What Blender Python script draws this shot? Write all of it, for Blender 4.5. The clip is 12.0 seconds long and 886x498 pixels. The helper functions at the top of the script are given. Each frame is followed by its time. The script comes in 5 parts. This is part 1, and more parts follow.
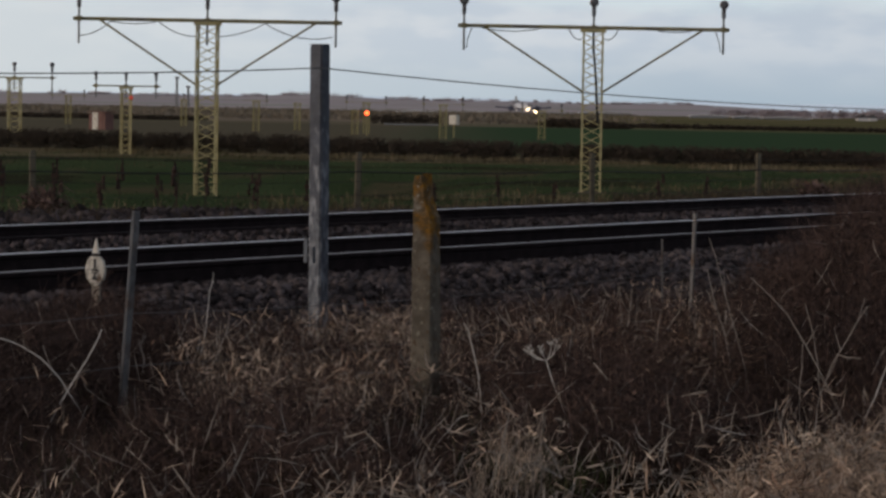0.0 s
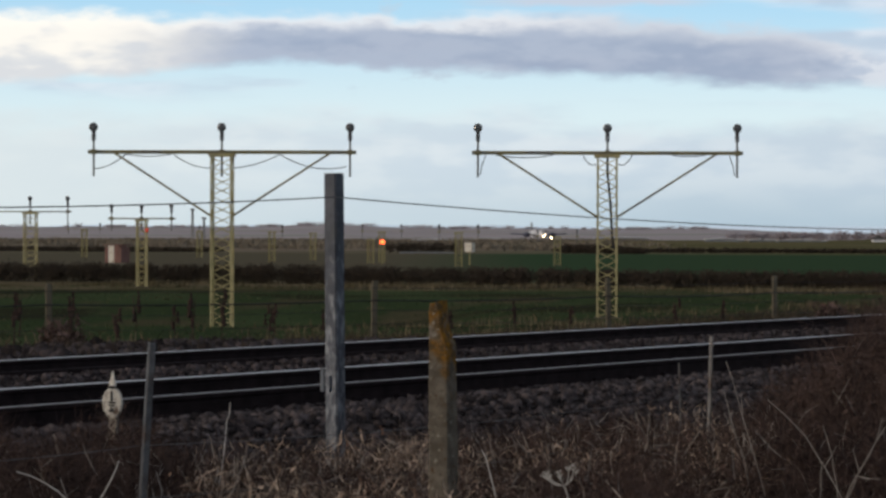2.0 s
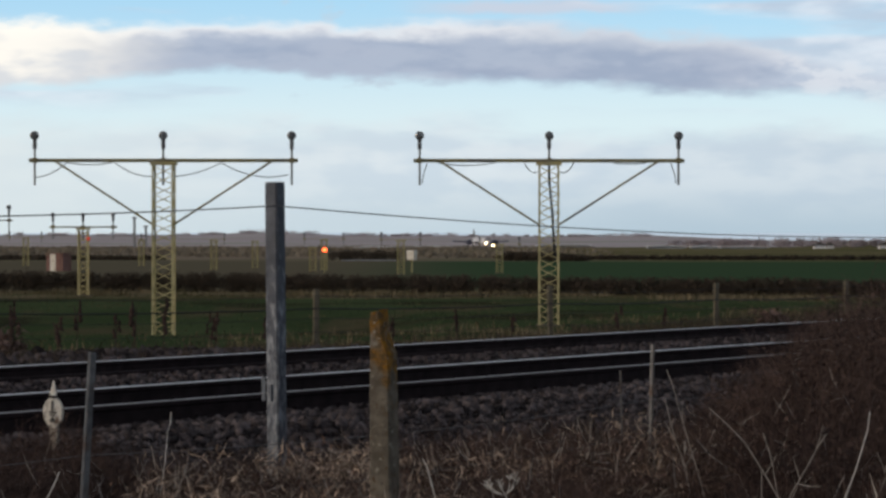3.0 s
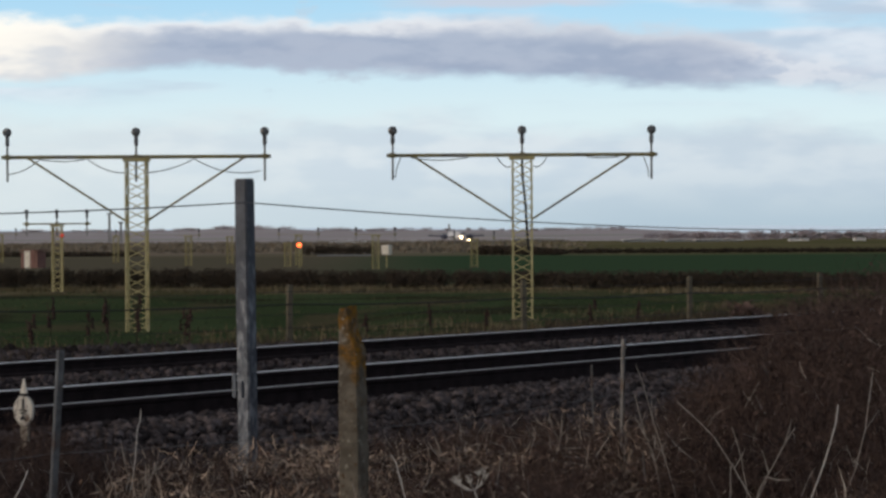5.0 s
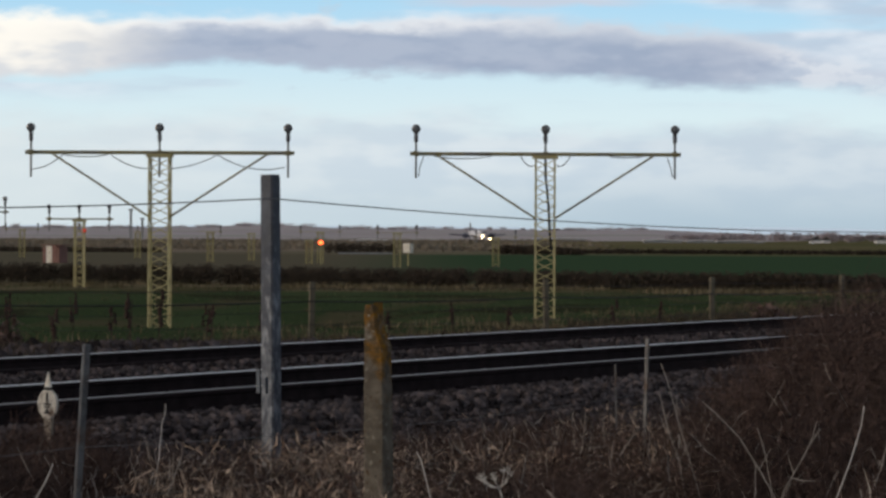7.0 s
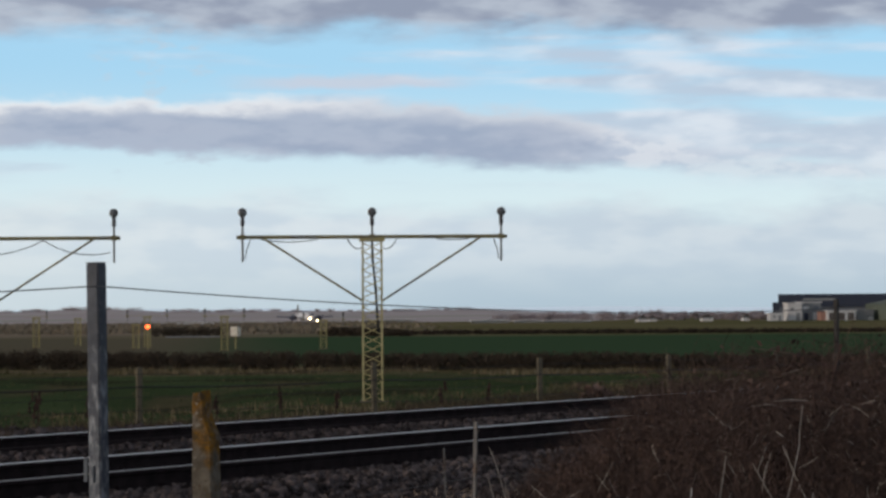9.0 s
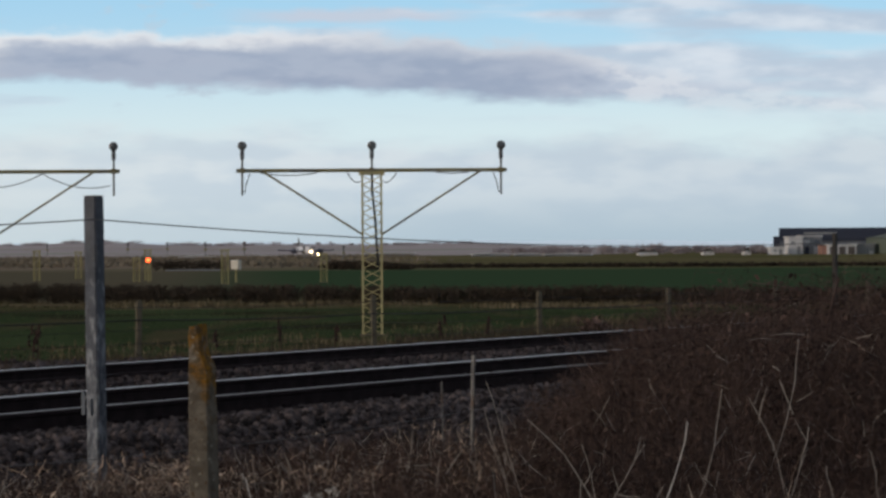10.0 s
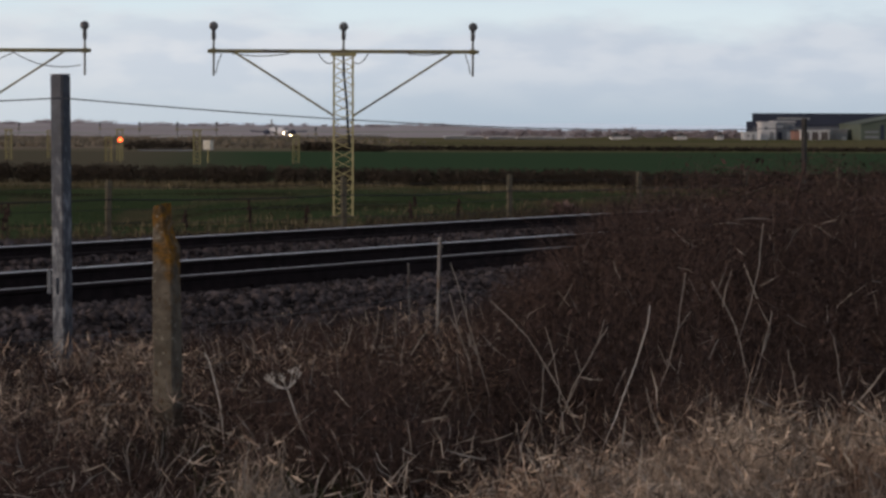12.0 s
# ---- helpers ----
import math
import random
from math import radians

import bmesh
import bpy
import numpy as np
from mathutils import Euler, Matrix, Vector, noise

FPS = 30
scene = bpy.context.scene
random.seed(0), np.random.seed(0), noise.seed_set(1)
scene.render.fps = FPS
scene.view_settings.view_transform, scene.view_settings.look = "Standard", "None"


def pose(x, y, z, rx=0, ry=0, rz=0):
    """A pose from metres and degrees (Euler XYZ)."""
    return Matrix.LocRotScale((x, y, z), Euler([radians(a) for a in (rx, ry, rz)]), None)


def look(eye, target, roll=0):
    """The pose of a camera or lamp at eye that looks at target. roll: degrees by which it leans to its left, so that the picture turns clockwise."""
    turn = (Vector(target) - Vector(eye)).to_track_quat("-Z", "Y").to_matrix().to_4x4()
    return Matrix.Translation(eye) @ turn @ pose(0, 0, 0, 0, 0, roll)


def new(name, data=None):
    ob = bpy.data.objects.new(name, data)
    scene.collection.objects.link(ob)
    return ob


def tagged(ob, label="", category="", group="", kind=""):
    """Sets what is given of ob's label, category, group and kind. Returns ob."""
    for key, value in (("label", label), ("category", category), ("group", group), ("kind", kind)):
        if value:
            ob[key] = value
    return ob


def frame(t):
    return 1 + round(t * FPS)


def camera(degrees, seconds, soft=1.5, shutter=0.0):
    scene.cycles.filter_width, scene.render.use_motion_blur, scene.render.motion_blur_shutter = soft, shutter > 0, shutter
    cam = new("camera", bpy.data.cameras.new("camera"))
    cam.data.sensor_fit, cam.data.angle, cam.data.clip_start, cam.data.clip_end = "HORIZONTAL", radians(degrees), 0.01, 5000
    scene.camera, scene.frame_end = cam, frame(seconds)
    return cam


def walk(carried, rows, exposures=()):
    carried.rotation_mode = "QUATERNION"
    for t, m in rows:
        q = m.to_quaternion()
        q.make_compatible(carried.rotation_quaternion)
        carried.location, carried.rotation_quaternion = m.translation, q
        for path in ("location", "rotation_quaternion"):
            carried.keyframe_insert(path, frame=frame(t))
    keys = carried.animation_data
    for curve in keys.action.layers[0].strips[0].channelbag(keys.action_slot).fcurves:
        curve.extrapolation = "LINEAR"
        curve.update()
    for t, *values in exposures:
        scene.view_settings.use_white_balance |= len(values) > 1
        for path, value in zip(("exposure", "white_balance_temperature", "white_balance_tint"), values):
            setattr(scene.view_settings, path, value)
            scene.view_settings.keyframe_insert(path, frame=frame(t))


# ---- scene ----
cam = camera(14.889, 12.0, soft=2.85)
PATH = [
    (0, look((-0.0061, 0, 1.6008), (-0.4943, 99.9062, -2.7024), 1.047)),
    (0.5, look((0.0037, 0, 1.6010), (0.6359, 99.9299, -2.0898), 0.827)),
    (1, look((0.0107, 0, 1.6015), (-0.3748, 99.9599, -1.2029), 0.497)),
    (1.5, look((0.0089, 0, 1.6044), (-1.5521, 99.9857, 0.9508), -0.195)),
    (2, look((0.0005, 0, 1.5971), (-1.0220, 99.9933, 1.0552), 0.151)),
    (2.5, look((0.0000, 0, 1.6000), (0.0000, 100.0000, 1.5333), 0.192)),
    (3, look((0.0079, 0, 1.6032), (0.6854, 99.9972, 1.2862), 0.021)),
    (4.8, look((0.0408, 0, 1.6105), (1.6716, 99.9861, 1.2506), -0.358)),
    (5, look((0.0417, 0, 1.6100), (1.4428, 99.9890, 1.1255), -0.315)),
    (5.5, look((0.0354, 0, 1.6037), (0.6573, 99.9891, 0.2650), -0.307)),
    (6, look((0.0238, 0, 1.6043), (0.7381, 99.9895, 0.3439), -0.129)),
    (6.5, look((0.0172, 0, 1.6024), (0.9722, 99.9938, 1.0272), 0.252)),
    (6.7, look((0.0157, 0, 1.6027), (0.6408, 99.9964, 1.0355), 0.312)),
    (8.3, look((0.0191, 0, 1.6140), (2.4398, 99.9674, 2.4199), -0.591)),
    (8.5, look((0.0355, 0, 1.6229), (1.8460, 99.9765, 2.8191), -1.027)),
    (9, look((0.0166, 0, 1.6248), (5.8907, 99.8097, 3.5028), -0.381)),
    (9.5, look((0.0115, 0, 1.6253), (7.0049, 99.7415, 3.2752), -0.228)),
    (10, look((0.0381, 0, 1.6252), (5.8740, 99.8295, 1.5433), -0.335)),
    (10.5, look((0.0405, 0, 1.6231), (5.2399, 99.8565, 0.3391), 0.097)),
    (11, look((0.0580, 0, 1.6224), (5.8373, 99.8311, 1.0226), 0.211)),
    (11.5, look((0.0657, 0, 1.6254), (6.2185, 99.8100, 1.3055), 0.106)),
    (12, look((0.0751, 0, 1.6212), (6.7052, 99.7168, -1.9291), 0.160)),
]
EXPOSURES = [(0, -0.15, 6600, 14), (0.5, 0.02, 6650, 14), (1.0, 0.03, 6700, 15), (1.5, 0.08, 6500, 10), (9.0, 0.03, 6500, 10), (9.5, -0.07, 6500, 10), (10.0, -0.02, 6500, 10), (10.5, 0.03, 6550, 13), (11.0, 0.05, 6500, 12), (11.5, 0.03, 6500, 10), (12, -0.02, 6650, 16)]
walk(cam, PATH, EXPOSURES)


# ---- world: evening sky with cloud banks, and a weak low sun behind thin cloud ----
def build_world():
    w = bpy.data.worlds.new("sky")
    scene.world = w
    w.use_nodes = True
    nt = w.node_tree
    nt.nodes.clear()
    N, L = nt.nodes, nt.links

    def put(sock, v):
        if v is None:
            return
        if isinstance(v, bpy.types.NodeSocket):
            L.new(v, sock)
        else:
            sock.default_value = v

    def m(op, a, b=None, c=None, clamp=False):
        n = N.new("ShaderNodeMath")
        n.operation, n.use_clamp = op, clamp
        for k, v in enumerate((a, b, c)):
            put(n.inputs[k], v)
        return n.outputs[0]

    def step(v, lo, hi):
        n = N.new("ShaderNodeMapRange")
        n.interpolation_type = "SMOOTHSTEP"
        put(n.inputs[0], v)
        n.inputs[1].default_value, n.inputs[2].default_value = lo, hi
        return n.outputs[0]

    def mix(f, a, b):
        n = N.new("ShaderNodeMix")
        n.data_type = "RGBA"
        put(n.inputs[0], f)
        put(n.inputs[6], a if isinstance(a, bpy.types.NodeSocket) else (*a, 1))
        put(n.inputs[7], b if isinstance(b, bpy.types.NodeSocket) else (*b, 1))
        return n.outputs[2]

    tc = N.new("ShaderNodeTexCoord")
    sep = N.new("ShaderNodeSeparateXYZ")
    L.new(tc.outputs["Generated"], sep.inputs[0])
    az = m("MULTIPLY", m("ARCTAN2", sep.outputs[0], sep.outputs[1]), 57.2958)
    el = m("MULTIPLY", m("ARCSINE", sep.outputs[2]), 57.2958)

    def cloud(sx, sy, off, detail=6.0, rough=0.55):
        cmb = N.new("ShaderNodeCombineXYZ")
        put(cmb.inputs[0], m("MULTIPLY", az, sx))
        put(cmb.inputs[1], m("MULTIPLY", el, sy))
        cmb.inputs[2].default_value = off
        n = N.new("ShaderNodeTexNoise")
        L.new(cmb.outputs[0], n.inputs[0])
        n.inputs["Scale"].default_value, n.inputs["Detail"].default_value, n.inputs["Roughness"].default_value = 1.0, detail, rough
        return n.outputs[0]

    sky = N.new("ShaderNodeTexSky")
    sky.sky_type, sky.sun_disc = "NISHITA", False
    sky.sun_elevation, sky.sun_rotation = radians(12), radians(-111)
    sky.air_density, sky.dust_density, sky.ozone_density = 1.0, 0.4, 3.0
    sc = N.new("ShaderNodeVectorMath")
    sc.operation = "MULTIPLY"
    L.new(sky.outputs[0], sc.inputs[0])
    sc.inputs[1].default_value = SKY_GAIN
    col = sc.outputs[0]
    # clear strips turn a deeper blue with height, pale towards the ground
    col = mix(step(el, 1.6, 4.4), mix(0.82, col, (0.66, 0.80, 0.86)), mix(0.78, col, (0.36, 0.64, 0.88)))
    n1, n2, n3, n4 = cloud(0.42, 1.3, 3.1, 5), cloud(0.9, 2.6, 7.7, 4, 0.45), cloud(0.25, 0.9, 11.3, 3), cloud(0.22, 2.2, 21.4, 5, 0.5)
    n5 = cloud(1.6, 3.6, 31.2, 5, 0.55)
    # low grey veil over the horizon
    edge = m("ADD", el, m("MULTIPLY_ADD", n1, 1.5, -0.75))
    veil = m("SUBTRACT", 1.0, step(edge, 1.45, 2.15))
    veilcol = mix(step(el, 0.0, 1.3), mix(step(az, 0.0, 5.0), (0.45, 0.54, 0.60), (0.36, 0.46, 0.54)), mix(step(n2, 0.36, 0.64), (0.50, 0.58, 0.65), (0.60, 0.66, 0.70)))
    veilcol = mix(m("MULTIPLY", m("SUBTRACT", 1.0, step(az, -9.0, 1.0)), 0.8), veilcol, (0.62, 0.68, 0.69))
    veilcol = mix(m("MULTIPLY", step(az, 0.5, 8.0), 0.75), veilcol, mix(step(el, 0.0, 1.1), (0.37, 0.47, 0.55), mix(step(n2, 0.35, 0.65), (0.45, 0.53, 0.61), (0.52, 0.59, 0.65))))
    col = mix(m("MULTIPLY", veil, 0.92), col, veilcol)
    # one long thin streak in the clear strip, and broken pale cloud towards the right
    streak = m("MULTIPLY", step(m("SUBTRACT", 0.17, m("ABSOLUTE", m("ADD", m("SUBTRACT", el, 3.90), m("MULTIPLY_ADD", n5, 0.24, -0.12)))), 0.0, 0.14), m("MULTIPLY", step(az, -0.8, 1.2), m("SUBTRACT", 1.0, step(az, 2.8, 4.4))))
    col = mix(m("MULTIPLY", streak, 0.9), col, (0.50, 0.55, 0.64))
    more = m("MULTIPLY_ADD", step(az, 4.0, 8.0), 0.13, -0.05)
    wisp = m("MULTIPLY", step(m("ADD", n4, more), 0.46, 0.70), m("MULTIPLY", step(el, 1.9, 2.7), 0.85))
    col = mix(wisp, col, mix(step(n2, 0.36, 0.66), (0.44, 0.51, 0.61), (0.63, 0.67, 0.73)))
    # torn scraps hanging below the bank
    scrap = m("MULTIPLY", step(n5, 0.50, 0.66), m("MULTIPLY", step(el, 2.2, 2.5), m("SUBTRACT", 1.0, step(m("ABSOLUTE", m("ADD", az, 1.4)), 0.5, 1.7))))
    col = mix(m("MULTIPLY", scrap, 0.55), col, (0.46, 0.54, 0.62))
    # the long cloud bank: flat and grey below, fluffy and lit along the top
    low = m("SUBTRACT", m("MULTIPLY_ADD", az, -0.045, 2.64), m("MULTIPLY", m("SUBTRACT", 1.0, step(az, -7.5, -3.0)), 0.50))
    top = m("SUBTRACT", m("SUBTRACT", 3.63, m("MULTIPLY", m("MULTIPLY", m("MAXIMUM", az, 0.0), az), 0.008)), m("MULTIPLY", step(az, 4.6, 7.4), 0.34))
    dt = m("ADD", m("SUBTRACT", top, el), m("ADD", m("MULTIPLY_ADD", n5, 0.40, -0.20), m("MULTIPLY_ADD", n2, 0.44, -0.22)))
    db = m("ADD", m("SUBTRACT", el, low), m("ADD", m("MULTIPLY_ADD", n5, 0.22, -0.11), m("MULTIPLY_ADD", n1, 0.4, -0.20)))
    bank = m("MULTIPLY", step(dt, -0.10, 0.18), step(db, -0.06, 0.15))
    lit = m("SUBTRACT", 1.0, step(m("ADD", dt, m("MULTIPLY_ADD", n3, 0.3, -0.15)), 0.06, 0.38))
    lit = m("MULTIPLY", lit, m("SUBTRACT", 1.0, m("MULTIPLY", step(az, -0.5, 3.0), 0.5)))
    dark = mix(step(m("ADD", n2, m("MULTIPLY_ADD", n5, 0.5, -0.25)), 0.35, 0.65), (0.29, 0.345, 0.455), (0.36, 0.41, 0.51))
    bankcol = mix(lit, dark, (0.72, 0.735, 0.755))
    left = m("SUBTRACT", 1.0, step(m("ADD", az, m("MULTIPLY_ADD", n2, 2.4, -1.2)), -6.6, -3.4))
    bankcol = mix(m("MULTIPLY", left, 0.9), bankcol, mix(step(m("ADD", n2, m("MULTIPLY", m("SUBTRACT", el, 3.0), 0.25)), 0.34, 0.60), (0.64, 0.65, 0.66), (0.92, 0.87, 0.78)))
    bankcol = mix(m("MULTIPLY", step(m("ADD", az, m("MULTIPLY_ADD", n2, 3.0, -1.5)), 5.4, 7.0), 0.85), bankcol, mix(step(n5, 0.42, 0.6), (0.42, 0.48, 0.58), (0.62, 0.65, 0.70)))
    col = mix(m("MULTIPLY", bank, m("SUBTRACT", 0.96, m("MULTIPLY", step(az, 5.8, 8.2), 0.40))), col, bankcol)
    # heavier cloud overhead, all round
    over = step(m("ADD", el, m("MULTIPLY_ADD", n1, 1.3, -0.65)), 4.48, 5.04)
    overcol = mix(step(n2, 0.35, 0.65), (0.25, 0.29, 0.38), (0.40, 0.45, 0.53))
    overcol = mix(step(el, 7.0, 30.0), overcol, (0.15, 0.155, 0.17))
    col = mix(over, col, overcol)
    bg = N.new("ShaderNodeBackground")
    L.new(col, bg.inputs[0])
    bg.inputs[1].default_value = SKY_LEVEL
    out = N.new("ShaderNodeOutputWorld")
    L.new(bg.outputs[0], out.inputs[0])


SKY_GAIN = (0.10, 0.10, 0.10)
SKY_LEVEL = 1.13
build_world()
sun = new("sun", bpy.data.lights.new("sun", "SUN"))
sun.data.energy, sun.data.angle, sun.data.color = 1.05, radians(12), (1.0, 0.80, 0.62)
sun.matrix_world = look((-90, -35, 20), (0, 0, 0))


# ---- materials ----
def material(name, c1, c2, rough=0.8, metal=0.0, scale=8.0, fine=60.0, bump=0.25, spec=0.3, island=0.0, stains=None, c3=None, objvar=0.0):
    """Two colours mixed by a coarse and a fine noise; c3 in blotches; island / objvar: brightness spread between pieces."""
    mt = bpy.data.materials.new(name)
    mt.use_nodes = True
    nt = mt.node_tree
    N, L = nt.nodes, nt.links
    b = N["Principled BSDF"]
    tc = N.new("ShaderNodeTexCoord")

    def noise_tex(s, d=4):
        n = N.new("ShaderNodeTexNoise")
        L.new(tc.outputs["Object"], n.inputs[0])
        n.inputs["Scale"].default_value, n.inputs["Detail"].default_value = s, d
        return n.outputs[0]

    def mixc(f, a, c):
        n = N.new("ShaderNodeMix")
        n.data_type = "RGBA"
        L.new(f, n.inputs[0])
        for k, v in ((6, a), (7, c)):
            if isinstance(v, tuple):
                n.inputs[k].default_value = (*v, 1)
            else:
                L.new(v, n.inputs[k])
        return n.outputs[2]

    def ramp(f, lo, hi):
        n = N.new("ShaderNodeMapRange")
        L.new(f, n.inputs[0])
        n.inputs[1].default_value, n.inputs[2].default_value = lo, hi
        return n.outputs[0]

    coarse, small = noise_tex(scale), noise_tex(fine)
    add = N.new("ShaderNodeMath")
    add.operation = "MULTIPLY_ADD"
    L.new(small, add.inputs[0])
    add.inputs[1].default_value = 0.5
    L.new(coarse, add.inputs[2])
    col = mixc(ramp(add.outputs[0], 0.5, 1.0), c1, c2)
    if c3:
        col = mixc(ramp(noise_tex(stains or scale * 0.6, 6), 0.52, 0.66), col, c3)
    if island or objvar:
        src = N.new("ShaderNodeNewGeometry").outputs["Random Per Island"] if island else N.new("ShaderNodeObjectInfo").outputs["Random"]
        v = island or objvar
        mr = N.new("ShaderNodeMapRange")
        L.new(src, mr.inputs[0])
        mr.inputs[3].default_value, mr.inputs[4].default_value = 1 - v, 1 + v
        hs = N.new("ShaderNodeHueSaturation")
        L.new(mr.outputs[0], hs.inputs["Value"])
        L.new(col, hs.inputs["Color"])
        col = hs.outputs[0]
    L.new(col, b.inputs["Base Color"])
    b.inputs["Roughness"].default_value, b.inputs["Metallic"].default_value = rough, metal
    b.inputs["Specular IOR Level"].default_value = spec
    if bump:
        bp = N.new("ShaderNodeBump")
        bp.inputs["Strength"].default_value, bp.inputs["Distance"].default_value = bump, 0.01
        L.new(small, bp.inputs["Height"])
        L.new(bp.outputs[0], b.inputs["Normal"])
    return mt


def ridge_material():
    mt = material("far_hillside_haze_glow", (0.24, 0.20, 0.19), (0.33, 0.28, 0.26), 0.95, 0, 0.004, 0.03, 0, 0.05, c3=(0.19, 0.20, 0.14), stains=0.006)
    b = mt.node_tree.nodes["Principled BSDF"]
    # weak mauve emission over the hillside, painted in for the haze before it
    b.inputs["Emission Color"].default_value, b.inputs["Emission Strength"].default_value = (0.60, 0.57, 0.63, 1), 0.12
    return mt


def glow(name, color, strength):
    mt = bpy.data.materials.new(name)
    mt.use_nodes = True
    b = mt.node_tree.nodes["Principled BSDF"]
    b.inputs["Base Color"].default_value = (*color, 1)
    b.inputs["Emission Color"].default_value = (*color, 1)
    b.inputs["Emission Strength"].default_value = strength
    return mt


M_YELLOW = material("yellow_paint", (0.48, 0.41, 0.19), (0.64, 0.57, 0.31), 0.55, 0, 3, 40, 0.2, c3=(0.40, 0.36, 0.22))
M_BAR = material("weathered_yellow_paint", (0.22, 0.20, 0.12), (0.34, 0.29, 0.13), 0.6, 0, 2, 30, 0.2, c3=(0.17, 0.16, 0.14))
M_DARKMETAL = material("dark_cast_metal", (0.09, 0.09, 0.095), (0.15, 0.15, 0.155), 0.5, 0.2, 10, 80, 0.2)
M_LENS = material("lamp_glass", (0.10, 0.105, 0.11), (0.16, 0.165, 0.17), 0.2, 0.0, 10, 60, 0.05, 0.5)
M_POLE = material("grey_pole", (0.17, 0.17, 0.17), (0.27, 0.27, 0.26), 0.5, 0.3, 6, 50, 0.15)
M_CABLE = material("black_cable", (0.02, 0.02, 0.022), (0.04, 0.04, 0.04), 0.6, 0, 10, 60, 0.1)
M_WIRE = material("dull_steel_wire", (0.10, 0.105, 0.11), (0.20, 0.20, 0.20), 0.5, 0.5, 10, 60, 0.1)
M_GALV = material("galvanised_steel", (0.055, 0.066, 0.082), (0.155, 0.18, 0.215), 0.55, 0.25, 7, 45, 0.25, c3=(0.085, 0.095, 0.11), stains=14)
M_FARCONC = material("pale_concrete", (0.12, 0.105, 0.075), (0.20, 0.175, 0.13), 0.92, 0, 4, 40, 0.3, 0.15)
M_IRON = material("dull_angle_iron", (0.07, 0.07, 0.075), (0.20, 0.20, 0.20), 0.5, 0.3, 9, 80, 0.3, c3=(0.09, 0.06, 0.045))
M_RAILTOP = material("worn_rail_head", (0.62, 0.61, 0.60), (0.74, 0.72, 0.70), 0.28, 0.9, 5, 60, 0.03)
M_RAILDULL = material("tarnished_rail_head", (0.22, 0.205, 0.195), (0.33, 0.31, 0.295), 0.42, 0.7, 5, 60, 0.03)
M_RUST = material("rusty_rail", (0.016, 0.012, 0.013), (0.034, 0.025, 0.026), 0.95, 0.0, 6, 70, 0.4, 0.08)
M_SLEEPER = material("dark_sleeper", (0.034, 0.028, 0.026), (0.07, 0.058, 0.052), 0.95, 0, 4, 50, 0.4, 0.05, objvar=0.2)
M_SOOTSTONE = material("oil_stained_ballast", (0.040, 0.034, 0.036), (0.105, 0.090, 0.092), 0.9, 0, 2, 40, 0.4, 0.08, island=0.7)
M_STONE = material("ballast_stone", (0.053, 0.044, 0.045), (0.145, 0.124, 0.123), 0.9, 0, 2, 40, 0.4, 0.08, island=0.8)
M_BED = material("ballast_bed", (0.036, 0.029, 0.028), (0.075, 0.062, 0.060), 0.95, 0, 5, 30, 0.6, 0.1)
M_WHITE = material("grimy_white_paint", (0.70, 0.67, 0.58), (0.84, 0.81, 0.73), 0.6, 0, 14, 60, 0.2, c3=(0.48, 0.40, 0.29))
M_CHIPPED = material("chipped_white_paint", (0.62, 0.58, 0.50), (0.82, 0.79, 0.70), 0.6, 0, 20, 90, 0.3, c3=(0.16, 0.115, 0.085), stains=17)
M_CHIPSTEM = material("peeling_white_paint", (0.30, 0.26, 0.21), (0.50, 0.46, 0.39), 0.8, 0, 12, 70, 0.4, c3=(0.09, 0.065, 0.05), stains=11)
M_BLACKP = material("black_paint", (0.03, 0.03, 0.03), (0.06, 0.055, 0.05), 0.6)
M_REDP = material("faded_red_paint", (0.17, 0.085, 0.07), (0.23, 0.12, 0.10), 0.6, 0, 3, 20, 0.1)
M_STRAW = material("dead_grass", (0.22, 0.142, 0.100), (0.71, 0.60, 0.48), 0.85, 0, 1.6, 14, 0, 0.15, island=0.85, c3=(0.15, 0.085, 0.058), stains=2.2)
M_BRACKEN = material("dead_bramble_stem", (0.075, 0.050, 0.044), (0.22, 0.150, 0.128), 0.85, 0, 1.2, 8, 0, 0.15, island=0.75)
M_DRYLEAF = material("withered_leaf", (0.042, 0.029, 0.026), (0.115, 0.079, 0.067), 0.9, 0, 1.0, 8, 0, 0.1, island=0.75)
M_PALESTEM = material("bleached_dead_stem", (0.28, 0.245, 0.21), (0.50, 0.455, 0.40), 0.8, 0, 8, 40, 0.2, 0.2)
M_BLEACH = material("sun_bleached_stem", (0.55, 0.52, 0.47), (0.78, 0.75, 0.69), 0.8, 0, 8, 40, 0.2, 0.2)
M_MOSS = material("damp_green_weed", (0.035, 0.042, 0.018), (0.075, 0.08, 0.035), 0.9, 0, 1, 8, 0, 0.15, island=0.5)
M_HEDGE = material("bare_hawthorn_hedge", (0.062, 0.052, 0.040), (0.092, 0.074, 0.058), 0.95, 0, 0.25, 2, 0, 0.02, island=0.15)
M_FIELDGRASS = material("rough_field_grass", (0.11, 0.094, 0.056), (0.25, 0.205, 0.130), 0.9, 0, 0.3, 2, 0, 0.0, island=0.5, c3=(0.065, 0.066, 0.03), stains=0.2)
# skyline wood and far scrub: base colours paled, with distance haze mixed in
M_TREE = material("haze_paled_winter_wood", (0.36, 0.31, 0.32), (0.46, 0.40, 0.41), 0.95, 0, 0.02, 0.2, 0, 0.05, island=0.3)
M_SCRUB = material("haze_paled_field_scrub", (0.20, 0.175, 0.135), (0.28, 0.24, 0.185), 0.95, 0, 0.02, 0.2, 0, 0.0, island=0.2)
